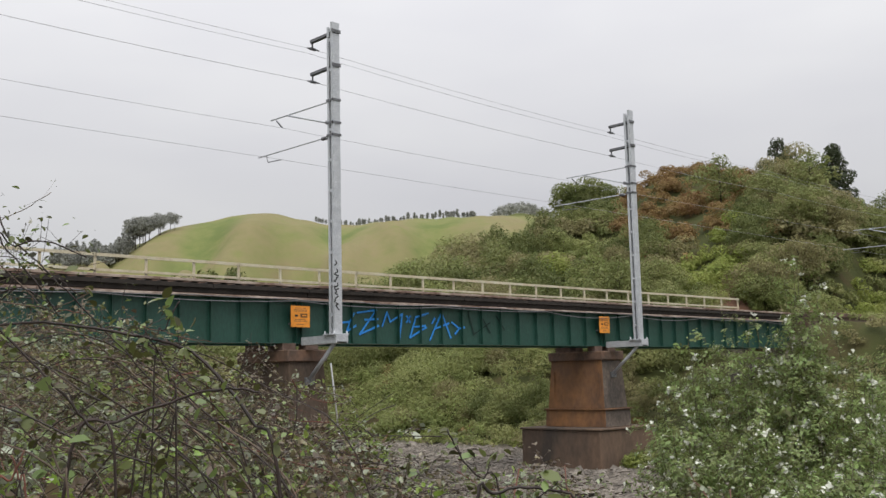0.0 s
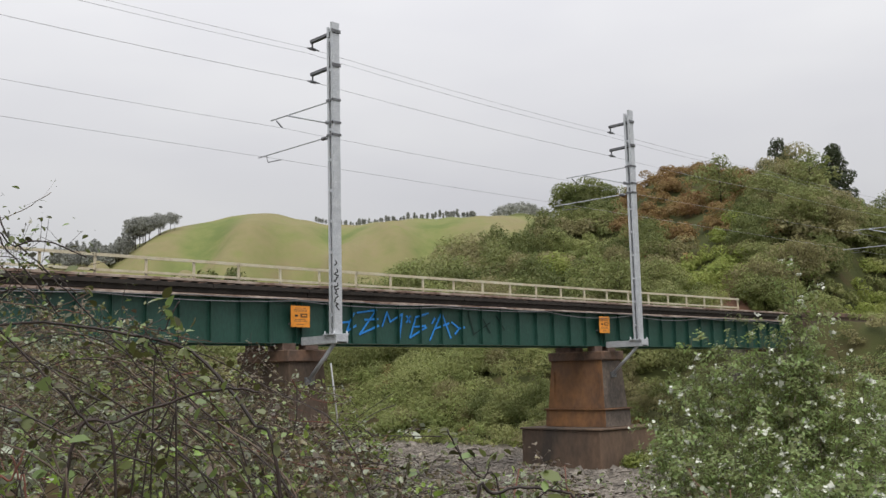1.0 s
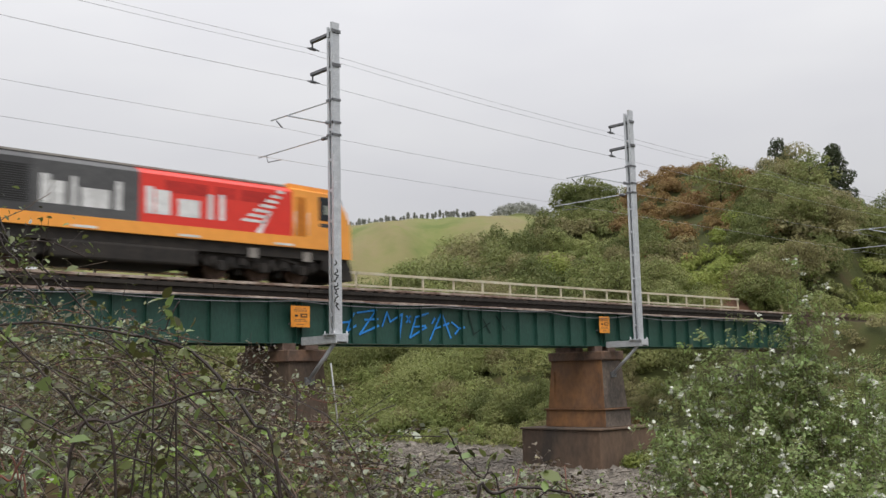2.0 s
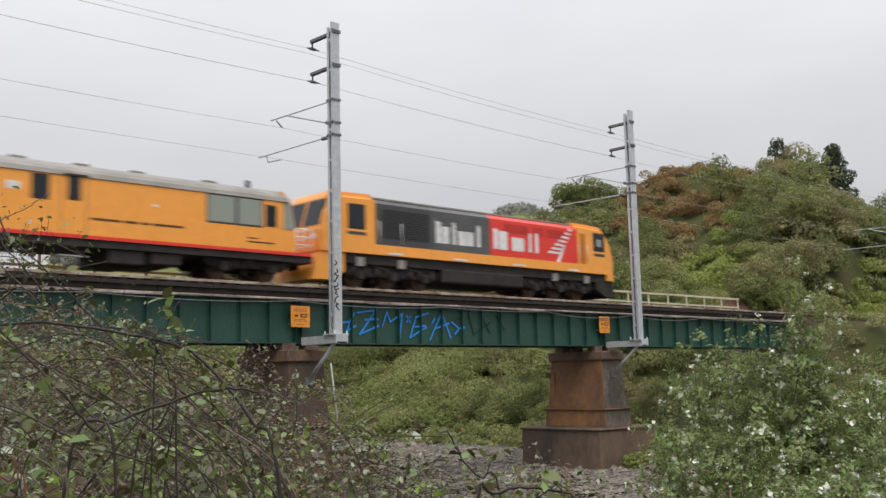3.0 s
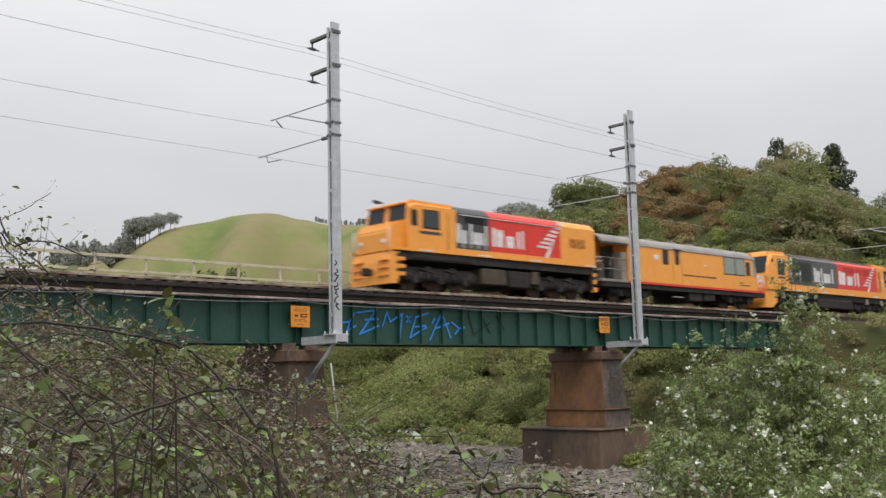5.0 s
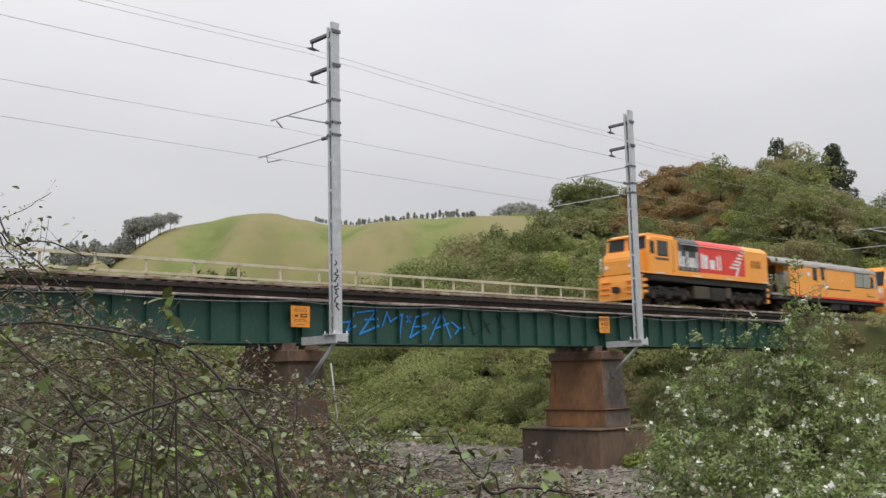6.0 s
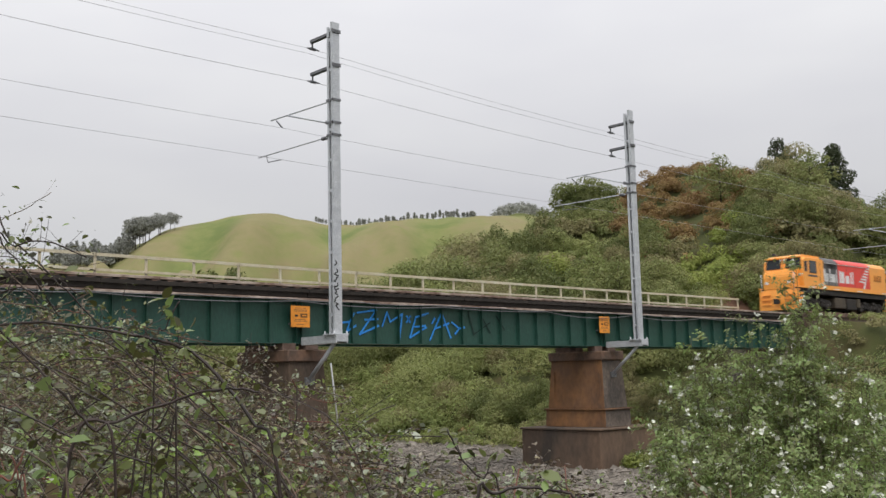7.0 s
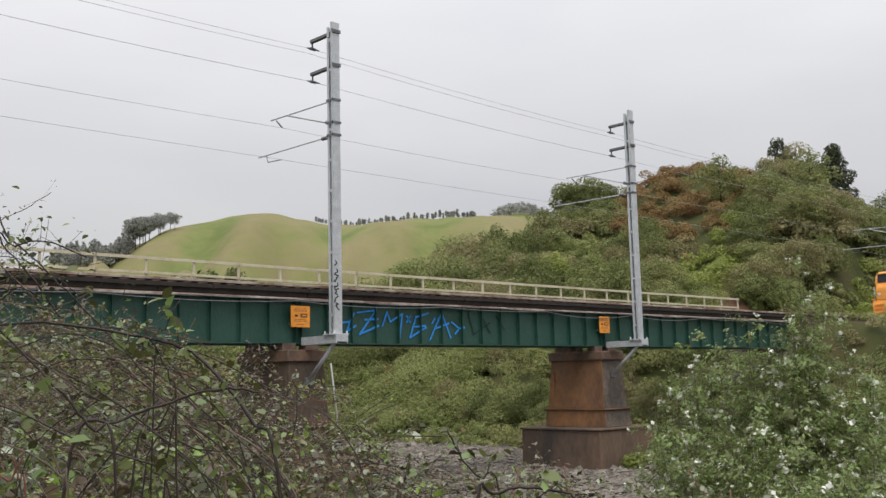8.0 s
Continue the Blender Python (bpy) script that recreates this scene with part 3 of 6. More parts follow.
# ---------- plants ----------
def leaf_mat(name, a, b, island=0.35, rough=0.6, thin=0.42, shine=0.25):
    """Foliage that lets part of the light through."""
    m = material(name, a, rough, spots=b, grain=3, patch=0.25, bump=0, island=island, spec=shine)
    n, l = m.node_tree.nodes, m.node_tree.links
    pb, out = n["Principled BSDF"], n["Material Output"]
    tr = n.new("ShaderNodeBsdfTranslucent")
    l.new(pb.inputs["Base Color"].links[0].from_socket, tr.inputs["Color"])
    mx = n.new("ShaderNodeMixShader")
    mx.inputs[0].default_value = thin
    l.new(pb.outputs[0], mx.inputs[1])
    l.new(tr.outputs[0], mx.inputs[2])
    l.new(mx.outputs[0], out.inputs["Surface"])
    return m


LEAF_DARK = leaf_mat("dark_foliage", (0.108, 0.138, 0.046), (0.212, 0.230, 0.084), 0.22)
LEAF_MID = leaf_mat("scrub_foliage", (0.158, 0.194, 0.066), (0.288, 0.298, 0.118), 0.22)
LEAF_LIGHT = leaf_mat("light_foliage", (0.190, 0.240, 0.072), (0.305, 0.325, 0.125), 0.2)
LEAF_LIME = leaf_mat("fresh_grass_foliage", (0.215, 0.270, 0.055), (0.300, 0.330, 0.095), 0.18)
LEAF_OLIVE = leaf_mat("olive_foliage", (0.205, 0.190, 0.085), (0.285, 0.262, 0.128), 0.2)
LEAF_BROWN = leaf_mat("dry_bracken", (0.225, 0.125, 0.055), (0.285, 0.205, 0.085), 0.25)
LEAF_PINE = leaf_mat("pine_foliage", (0.058, 0.074, 0.038), (0.078, 0.094, 0.050), 0.3)
# distance haze is put into this pale, greyed leaf colour
LEAF_HAZED = leaf_mat("hazed_pine_foliage", (0.29, 0.30, 0.275), (0.32, 0.325, 0.295), 0.25)
LEAF_SHRUB = leaf_mat("grey_green_foliage", (0.205, 0.262, 0.086), (0.265, 0.318, 0.125), 0.55, 0.4, 0.42, 0.4)
LEAF_BRAMBLE = leaf_mat("bramble_leaf", (0.095, 0.135, 0.036), (0.165, 0.170, 0.060), 0.85, 0.28, 0.35, 0.7)
LEAF_BRIGHT = leaf_mat("young_bramble_leaf", (0.190, 0.290, 0.045), (0.24, 0.31, 0.07), 0.35, 0.3, 0.4, 0.5)
LEAF_PALE = leaf_mat("pale_leaf_underside", (0.300, 0.325, 0.235), (0.245, 0.275, 0.185), 0.4, 0.35, 0.3, 0.6)
LEAF_PURPLE = leaf_mat("bronzed_leaf", (0.165, 0.115, 0.075), (0.130, 0.115, 0.060), 0.65, 0.3, 0.3, 0.6)
FLOWER = material("white_petals", (0.74, 0.75, 0.66), 0.6, bump=0, grain=4)
CANE = material("bramble_cane", (0.040, 0.024, 0.021), 0.55, spots=(0.026, 0.018, 0.016), grain=30, patch=5, bump=0.1)
CANE_RED = material("red_cane", (0.20, 0.055, 0.035), 0.6, spots=(0.12, 0.06, 0.04), grain=30, patch=5, bump=0.1)
CANE_DRY = material("dry_cane", (0.19, 0.135, 0.10), 0.8, spots=(0.09, 0.07, 0.055), grain=30, patch=5, bump=0.1)
STEM = material("green_stem", (0.13, 0.125, 0.07), 0.7, spots=(0.09, 0.08, 0.05), grain=20, patch=4, bump=0.1)
BARK = material("bark", (0.085, 0.065, 0.05), 0.9, spots=(0.05, 0.04, 0.032), grain=12, patch=3, bump=0.4)


def leaves(centres, normals, size, rng, aspect=0.5, corners=4, jitter=0.35, spin=0.55):
    """Leaf faces at the centres, facing about along normals."""
    n = len(centres)
    nn = normals + rng.normal(0, spin, (n, 3))
    nn /= np.linalg.norm(nn, axis=1)[:, None] + 1e-9
    t = np.cross(nn, rng.normal(0, 1, (n, 3)))
    t /= np.linalg.norm(t, axis=1)[:, None] + 1e-9
    b = np.cross(nn, t)
    s = (size * np.exp(rng.normal(0, jitter, n)))[:, None]
    if corners == 3:
        q = [(-1, -aspect, 0), (1, -0.2, 0), (-0.4, aspect * 1.3, 0)]
    elif corners == 4:
        q = [(-1, 0, 0), (0.05, aspect, 0.12), (1, 0, -0.1), (-0.05, -aspect, 0.12)]
    else:
        q = [(-1, 0, 0), (-0.45, aspect * 0.8, 0.12), (0.25, aspect * 0.75, 0.12), (1, 0, -0.15), (0.25, -aspect * 0.75, 0.12), (-0.45, -aspect * 0.8, 0.12)]
    v = np.stack([centres + s * (a * t + c * b + d * nn) for a, c, d in q], axis=1)
    return v.reshape(-1, 3)


def crown_points(clumps, per_area, rng, low=-0.35):
    """Points on the shells of ellipsoid clumps (x, y, z, r, squash), with outward normals."""
    cs, ns = [], []
    for x, y, z, r, sq in clumps:
        k = max(8, int(per_area * r * r))
        d = rng.normal(0, 1, (k, 3))
        d /= np.linalg.norm(d, axis=1)[:, None]
        d = d[d[:, 2] > low]
        rr = r * (0.62 + 0.45 * rng.random(len(d)) ** 0.6)[:, None]
        cs.append(np.array((x, y, z)) + d * rr * np.array((1, 1, sq)))
        ns.append(d + np.array((0, 0, 0.35)))
    return np.concatenate(cs), np.concatenate(ns)


def slip(u, w):
    """The bare earth slip in the cutting above the end of the bridge."""
    return bell(u / w, 0.288, 0.016) * smooth(96, 88, w)


def lime_patch(u, w):
    """How far fresh grass takes over from the scrub: on the slope over the line's end and low on the hill's shoulder."""
    a = u / w
    return max(bell(a, 0.265, 0.035) * bell(w, 96, 16), bell(a, 0.115, 0.02) * bell(w, 100, 14), bell(a, 0.42, 0.03) * bell(w, 90, 12))


def make_scrub():
    rng = np.random.default_rng(11)
    groups = {k: [] for k in ("dark", "mid", "light", "lime", "olive", "brown")}

    def sow(u, w, r, sq=0.8, want=None, lift=0.45):
        x, y = plan(u, w)
        low = x < 55 and r < 0.9 and land(x, y) < -4.2
        if slip(u, w) > 0.5 and w < 96:
            return
        if (abs(y) < 3.4 + r and not low) or (x < 42.8 and want != "left") or math.hypot(x - 39.25, y) < 3.2:
            return
        f = noise.noise((x * 0.055, y * 0.055, 21.0)) + 0.5 * noise.noise((x * 0.2, y * 0.2, 22.0)) + rng.normal(0, 0.14)
        high = smooth(9, 21, land(x, y)) * smooth(62, 46, u) * smooth(22, 30, u)
        if w > 98 and 0.175 < u / w < 0.325 and land(x, y) > 6.5 + 5 * rng.random() and rng.random() < 0.93:
            k = "brown"
        elif want == "lime" or (w < 150 and lime_patch(u, w) > 0.35 + 0.3 * rng.random()):
            k = "lime"
        elif w < 92 and rng.random() < 0.05:
            k = "brown"
        elif noise.noise((x * 0.11, y * 0.11, 41.0)) > 0.20:
            k = "olive"
        elif u / w > 0.325 and w > 96 and rng.random() < 0.55:
            k = "dark" if rng.random() < 0.6 else "olive"
        elif f > 0.22:
            k = "light"
        elif f < -0.22:
            k = "dark"
        else:
            k = "mid"
        if k == "brown":
            r *= 0.8
            lift *= 0.5
        z = land(x, y) + r * sq * lift
        for i in range(3):
            o = rng.normal(0, 0.45, 3) * r
            groups[k].append((x + o[0], y + o[1], z + abs(o[2]) * 0.8, r * rng.uniform(0.5, 0.95), sq))

    # hillside beside the line
    for i in range(3500):
        w = rng.uniform(74, 178)
        u = rng.uniform(-22, 112)
        if u / w > 0.60 or land(*plan(u, w)) < -6.5:
            continue
        sow(u, w, rng.choice((0.8, 1.1, 1.5, 2.1), p=(0.3, 0.35, 0.25, 0.1)))
    # far river bank
    for i in range(3400):
        w = rng.uniform(48, 92)
        u = rng.uniform(-30, 40)
        sow(u, w, rng.choice((0.28, 0.45, 0.75, 1.3), p=(0.40, 0.34, 0.19, 0.07)))
    for i in range(460):
        w = rng.uniform(86, 128)
        u = rng.uniform(-72, 6)
        sow(u, w, rng.uniform(1.2, 2.8), 0.95, "left", 0.8)
    for i in range(260):
        w = rng.uniform(128, 165)
        u = rng.uniform(-88, -12)
        sow(u, w, rng.uniform(2.2, 3.6), 0.95, "left", 0.9)
    # weeds and grass tufts along the foot of the far bank and round the pier
    for i in range(900):
        x = 44.5 + rng.normal(0, 1.5)
        y = rng.uniform(-24, 26)
        if math.hypot(x - 39.25, y) < 3.2 or x < 42.6:
            continue
        r = rng.uniform(0.12, 0.34)
        groups[("lime", "olive", "light")[int(rng.integers(0, 3))]].append((x, y, land(x, y) + r * 0.3, r, 0.9))
    for i in range(330):
        a = rng.uniform(-2.6, -0.1)
        x, y = 39.25 + (2.75 + abs(rng.normal(0, 1.1))) * math.cos(a), (2.9 + abs(rng.normal(0, 0.9))) * math.sin(a)
        r = rng.uniform(0.16, 0.55)
        if x > 38.2:
            groups[("lime", "mid", "light")[int(rng.integers(0, 3))]].append((x, y, land(x, y) + r * 0.4, r, 1.0))
    mats = {"dark": LEAF_DARK, "mid": LEAF_MID, "light": LEAF_LIGHT, "lime": LEAF_LIME, "olive": LEAF_OLIVE, "brown": LEAF_BROWN}
    names = {"dark": "dark evergreen scrub on the hillside and river bank", "mid": "dense green scrub on the hillside and river bank",
             "light": "fresh light green bushes on the hillside and bank", "lime": "fresh yellow-green grass and weeds on the slopes",
             "olive": "olive brown seeding scrub on the hillside and bank", "brown": "dry brown bracken on the upper hillside"}
    for k, clumps in groups.items():
        near = [c for c in clumps if math.hypot(c[0] - EYE[0], c[1] - EYE[1]) < 92]
        far = [c for c in clumps if math.hypot(c[0] - EYE[0], c[1] - EYE[1]) >= 92]
        vs = []
        for cl, size, dens in ((near, 0.062, 520), (far, 0.118, 235)):
            if cl:
                c, n = crown_points(cl, dens, rng)
                vs.append(leaves(c, n, size, rng, 0.6, 3, 0.35, 0.42))
        tagged(soup("hill_scrub" if k != "brown" else "bracken", np.concatenate(vs), 3, mats[k]), names[k], "scrub", kind="stuff")


make_scrub()


def make_tree(name, label, h, crown_r, crown_base, mat, leaf, dens, seed, shape="round", trunk_r=None, lean=0.0, category="tree", group=""):
    """A tree at the origin: tapered trunk, limbs, crown of clumps."""
    rng = np.random.default_rng(seed)
    t = thing(name, label, category, group=group)
    tr = trunk_r or h * 0.022
    bm = bar([(0, 0, -0.5), (lean * 0.3, 0, h * 0.35), (lean * 0.7, 0.02 * h, h * 0.7), (lean, 0, h * 0.96)], tr, 7, tr * 0.25)
    clumps = []
    n = 18 if shape != "pine" else 34
    for i in range(n):
        f = (i + 0.5) / n
        z = h * (crown_base + (0.97 - crown_base) * f)
        if shape == "pine":
            reach = crown_r * (1 - f) ** 0.7 * rng.uniform(0.65, 1.1)
        elif shape == "flat":
            reach = crown_r * (0.55 + 0.45 * f) * rng.uniform(0.6, 1.0) * (1 if f < 0.85 else 0.7)
        else:
            reach = crown_r * math.sqrt(max(0.1, 1 - (2 * f - 0.9) ** 2)) * rng.uniform(0.6, 1.0)
        a = i * 2.4 + rng.uniform(-0.4, 0.4)
        p0 = (lean * z / h, 0, z * 0.9)
        p1 = (lean * z / h + math.cos(a) * reach * 0.75, math.sin(a) * reach * 0.75, z + reach * 0.12)
        tube(bm, [p0, p1], tr * 0.35, 5, 0, tr * 0.1)
        r = max(crown_r * 0.24, reach * (0.62 if shape == "pine" else 0.5))
        clumps.append((p1[0], p1[1], p1[2], r, 0.62))
        if reach > 0.6 * crown_r:
            clumps.append((lean * z / h + math.cos(a) * reach * 0.4, math.sin(a) * reach * 0.4, z + 0.1 * reach, r * 0.8, 0.6))
    clumps.append((lean, 0, h * 0.97, crown_r * (0.16 if shape == "pine" else 0.3), 1.0))
    part("trunk", bm, BARK, t)
    c, nn = crown_points(clumps, dens, rng, -0.8)
    soup("crown", leaves(c, nn, leaf, rng, 0.5), 4, mat, t)
    return t


def plant(tree, u, w, turn=0.0, sink=0.2, scale=1.0):
    x, y = plan(u, w)
    m = pose(x, y, land(x, y) - sink, 0, 0, turn)
    tree.matrix_world = m
    tree.scale = (scale,) * 3
    return tree


def plant_copy(tree, u, w, turn, scale, sink=0.2):
    x, y = plan(u, w)
    c = copy_thing(tree, pose(x, y, land(x, y) - sink, 0, 0, turn))
    c.scale = (scale,) * 3
    return c


# trees on the scrub hill
plant(make_tree("pine_tree", "dark bushy pine tree on the scrub hill crest", 11.0, 3.6, 0.08, LEAF_PINE, 0.16, 210, 1, "round", category="tree"), 53.0, 156, 20)
plant(make_tree("pine_tree", "tall dark conical pine tree on the hill crest", 13.8, 4.4, 0.08, LEAF_PINE, 0.16, 210, 2, "pine", category="tree"), 60.4, 153, 70)
plant(make_tree("pine_tree", "small dark pine tree beside taller pines", 7.5, 3.2, 0.1, LEAF_PINE, 0.16, 210, 3, "pine", category="tree"), 64.5, 151, 10)
plant(make_tree("pine_tree", "dark pine tree at the edge of the hilltop trees", 8.0, 3.6, 0.08, LEAF_PINE, 0.16, 200, 9, "round", category="tree"), 57.2, 152, 120)
plant(make_tree("pine_tree", "dark bushy pine tree below the hill crest", 8.5, 3.8, 0.08, LEAF_PINE, 0.16, 200, 10, "round", category="tree"), 68.0, 148, 200)
plant(make_tree("broadleaf_tree", "dark spreading tree on the shoulder of the hill", 6.6, 6.6, 0.2, LEAF_DARK, 0.15, 190, 4, "flat", category="tree"), 21.2, 146, 45, 1.3)
plant(make_tree("broadleaf_tree", "dark green round bushy tree on the bank", 6.5, 3.0, 0.2, LEAF_DARK, 0.16, 70, 5, "round", category="tree"), 3.0, 104, 0, 1.5, 0.8)
plant(make_tree("broadleaf_tree", "dark green round bushy tree on the bank", 6.0, 2.8, 0.2, LEAF_DARK, 0.16, 70, 6, "round", category="tree"), 9.5, 112, 90, 1.5, 0.8)
plant(make_tree("broadleaf_tree", "green round bushy tree on the hillside", 6.0, 3.2, 0.15, LEAF_MID, 0.16, 70, 7, "round", category="tree"), 33.0, 118, 90)
plant(make_tree("broadleaf_tree", "green round bushy tree on the hillside", 6.5, 3.4, 0.15, LEAF_MID, 0.16, 70, 8, "round", category="tree"), 40.0, 108, 140)

# rounded bushy trees over the hillside
rng_h = random.Random(17)
BUSHES = ((LEAF_DARK, "dark green rounded bushy tree on the scrub hillside"), (LEAF_MID, "green rounded bushy tree on the scrub hillside"), (LEAF_LIGHT, "fresh light green bushy tree on the hillside"), (LEAF_OLIVE, "olive green bushy tree on the hillside"), (LEAF_DARK, "dark green spreading bushy tree on the hillside"))
for k, (mat, lab) in enumerate(BUSHES):
    first = None
    for i in range(44):
        w = rng_h.uniform(84, 152)
        u = w * rng_h.uniform(0.05, 0.52)
        a = u / w
        if land(*plan(u, w)) < -1.0 or (0.14 < a < 0.335 and w > 114) or (a >= 0.335 and w > 116) or a > 0.50 or lime_patch(u, w) > 0.4 or abs(plan(u, w)[1]) < 8:
            continue
        if a > 0.33 and k in (1, 2) and rng_h.random() < 0.65:
            continue
        sc = rng_h.uniform(0.45, 1.0) * (1.15 if a > 0.33 else 0.9)
        if first is None:
            first = plant(make_tree("bushy_tree", lab, (4.6, 5.2, 5.0, 4.4, 5.6)[k], (3.3, 3.2, 2.8, 3.4, 3.8)[k], 0.12, mat, 0.105, 190, 70 + k, "round", 0.14, group="hillside bushes"), u, w, 0, 0.8)
        else:
            plant_copy(first, u, w, rng_h.uniform(0, 360), sc, 0.8)

# bushes on the far river bank
for k, (mat, lab) in enumerate(((LEAF_MID, "rounded green bush on the far river bank"), (LEAF_OLIVE, "olive brown bush on the far river bank"), (LEAF_DARK, "dark green bush on the far river bank"))):
    first = None
    for i in range(30):
        x, y = 45.5 + 13 * rng_h.random() ** 1.3, rng_h.uniform(-16, 42)
        if abs(y) < 4.2:
            continue
        at = pose(x, y, land(x, y) - 0.25, 0, 0, rng_h.uniform(0, 360))
        sc = rng_h.uniform(0.4, 1.0) * (1.0 if y > 6 else 0.75)
        if first is None:
            first = make_tree("bank_bush", lab, 2.5, 1.7, 0.1, mat, 0.055, 620, 80 + k, "round", 0.05, category="bush", group="river bank bushes")
            first.matrix_world = at
        else:
            copy_thing(first, at).scale = (sc,) * 3

# a short row of dark trees across the valley floor
row = plant(make_tree("broadleaf_tree", "tall dark green tree in a valley floor row", 11.2, 4.2, 0.15, LEAF_DARK, 0.24, 110, 90, "round", 0.22, group="valley tree row"), -39, 118, 0, 0.5)
for i in range(6):
    plant_copy(row, -36.5 + i * 2.3, 118 + rng_h.uniform(-3, 3), rng_h.uniform(0, 360), rng_h.uniform(0.88, 1.02), 0.5)

# pines of the far shelter belt
rng_t = random.Random(8)
pine_a = plant(make_tree("far_pine", "distant open crowned pine tree on the skyline", 17, 8.0, 0.40, LEAF_HAZED, 0.5, 9.0, 21, "flat", 0.3, group="far shelter belt"), -174, 650, 0, 0.5, 0.62)
pine_b = plant(make_tree("far_pine", "distant dark conical pine tree on the skyline", 13, 4.0, 0.22, LEAF_HAZED, 0.5, 9.0, 22, "pine", 0.25, group="far shelter belt"), -212, 640)
for i in range(11):
    plant_copy(pine_a, -179 - i * 2.35 + rng_t.uniform(-0.8, 0.8), 650 + rng_t.uniform(-10, 10), rng_t.uniform(0, 360), 0.66 + 0.052 * i + rng_t.uniform(-0.05, 0.05), 0.6)
for i in range(34):
    plant_copy(pine_b, -203 - i * 1.35 + rng_t.uniform(-1.5, 1.5), 642 + rng_t.uniform(-14, 10), rng_t.uniform(0, 360), rng_t.uniform(0.95, 1.3) * (1 - 0.006 * i))
ridge = plant(make_tree("ridge_tree", "small distant tree along the pasture ridge", 7.0, 1.5, 0.3, LEAF_HAZED, 0.45, 12.0, 23, "round", 0.13, group="ridge tree line"), -60, 722)
for i in range(58):
    u = -92 + i * 2.05 + rng_t.uniform(-0.9, 0.9)
    plant_copy(ridge, u, 722 + rng_t.uniform(-6, 6), rng_t.uniform(0, 360), rng_t.uniform(0.7, 1.15) * (1.0 if u > -62 else 0.8))


def make_far_forest():
    rng = np.random.default_rng(31)
    cl = []
    for i in range(900):
        u, w = rng.uniform(55, 210), rng.uniform(1060, 1260)
        x, y = plan(u, w)
        cl.append((x, y, land(x, y) + 5, rng.uniform(3, 5), 1.6))
    c, n = crown_points(cl, 1.1, rng)
    tagged(soup("far_forest", leaves(c, n, 1.6, rng, 0.6), 4, LEAF_HAZED), "dark pine forest on a distant hilltop", "forest", kind="stuff")


make_far_forest()


# ---------- flowering shrubs ----------
SHRUBS = []


def make_shrub(u, w, h, spread, seed, count=46):
    rng = np.random.default_rng(seed)
    x, y = plan(u, w)
    s = thing("flowering_shrub", "loose grey-green shrub with small white flowers on the bank", "shrub", pose(x, y, land(x, y) - 0.05), "flowering shrubs")
    bm = bmesh.new()
    cs, ns, fl = [], [], []
    for i in range(count):
        a = rng.uniform(0, 2 * math.pi)
        reach = spread * math.sqrt(rng.random())
        top = h * (1 - 0.55 * (reach / spread) ** 1.8) * rng.uniform(0.62, 1.0)
        p0 = np.array((0.1 * math.cos(a), 0.1 * math.sin(a), 0.0))
        p1 = np.array((reach * 0.9 * math.cos(a + rng.normal(0, 0.4)), reach * 0.9 * math.sin(a), top * rng.uniform(0.3, 0.75)))
        p2 = np.array((reach * math.cos(a), reach * math.sin(a), top))
        pts = [tuple(p0 * (1 - t) ** 2 + 2 * p1 * t * (1 - t) + p2 * t * t) for t in np.linspace(0, 1, 7)]
        tube(bm, pts, 0.009, 5, 0, 0.002)
        for j in range(16):
            t = rng.uniform(0.3, 1.0)
            q = p0 * (1 - t) ** 2 + 2 * p1 * t * (1 - t) + p2 * t * t
            d = rng.normal(0, 1, 3) * (1, 1, 0.55)
            d /= np.linalg.norm(d)
            ln = rng.uniform(0.12, 0.42)
            e = q + d * ln
            tube(bm, [tuple(q), tuple(e)], 0.004, 4, 0, 0.0015, caps=False)
            k = rng.integers(28, 52)
            f = rng.random(k)[:, None]
            pos = q + (e - q) * (0.35 + 0.65 * f) + rng.normal(0, 0.034, (k, 3))
            cs.append(pos)
            ns.append(np.tile(d + np.array((0, 0, 0.9)), (k, 1)))
            if t > 0.66 and rng.random() < 0.42:
                fl.append(e + rng.normal(0, 0.02, (rng.integers(2, 6), 3)))
    tagged(part("stem", bm, STEM, s), kind="stuff")
    tagged(soup("leaf", leaves(np.concatenate(cs), np.concatenate(ns), 0.0205, rng, 0.46, 4, 0.35, 0.4), 4, LEAF_SHRUB, s), kind="stuff")
    f = np.concatenate(fl)
    f = np.repeat(f, 3, axis=0) + rng.normal(0, 0.008, (len(f) * 3, 3))
    tagged(soup("blossom", leaves(f, np.tile((0, 0, 0.5), (len(f), 1)), 0.017, rng, 0.75), 4, FLOWER, s, "small white pea flowers"), kind="stuff")
    SHRUBS.append(s)


make_shrub(4.00, 10.8, 3.3, 1.1, 41, 58)
make_shrub(3.2, 11.2, 3.4, 1.2, 42, 70)
make_shrub(4.9, 9.8, 2.75, 1.4, 43, 60)
make_shrub(3.9, 8.4, 2.0, 1.3, 44, 56)
make_shrub(2.95, 10.2, 2.6, 0.85, 45, 56)
make_shrub(4.95, 11.8, 2.85, 1.2, 46, 56)
make_shrub(3.88, 10.9, 4.2, 0.45, 49, 30)
make_shrub(2.75, 8.6, 1.2, 0.8, 47, 40)
make_shrub(3.3, 8.0, 1.5, 1.0, 48, 50)
make_shrub(5.55, 11.2, 4.2, 0.8, 50, 14)


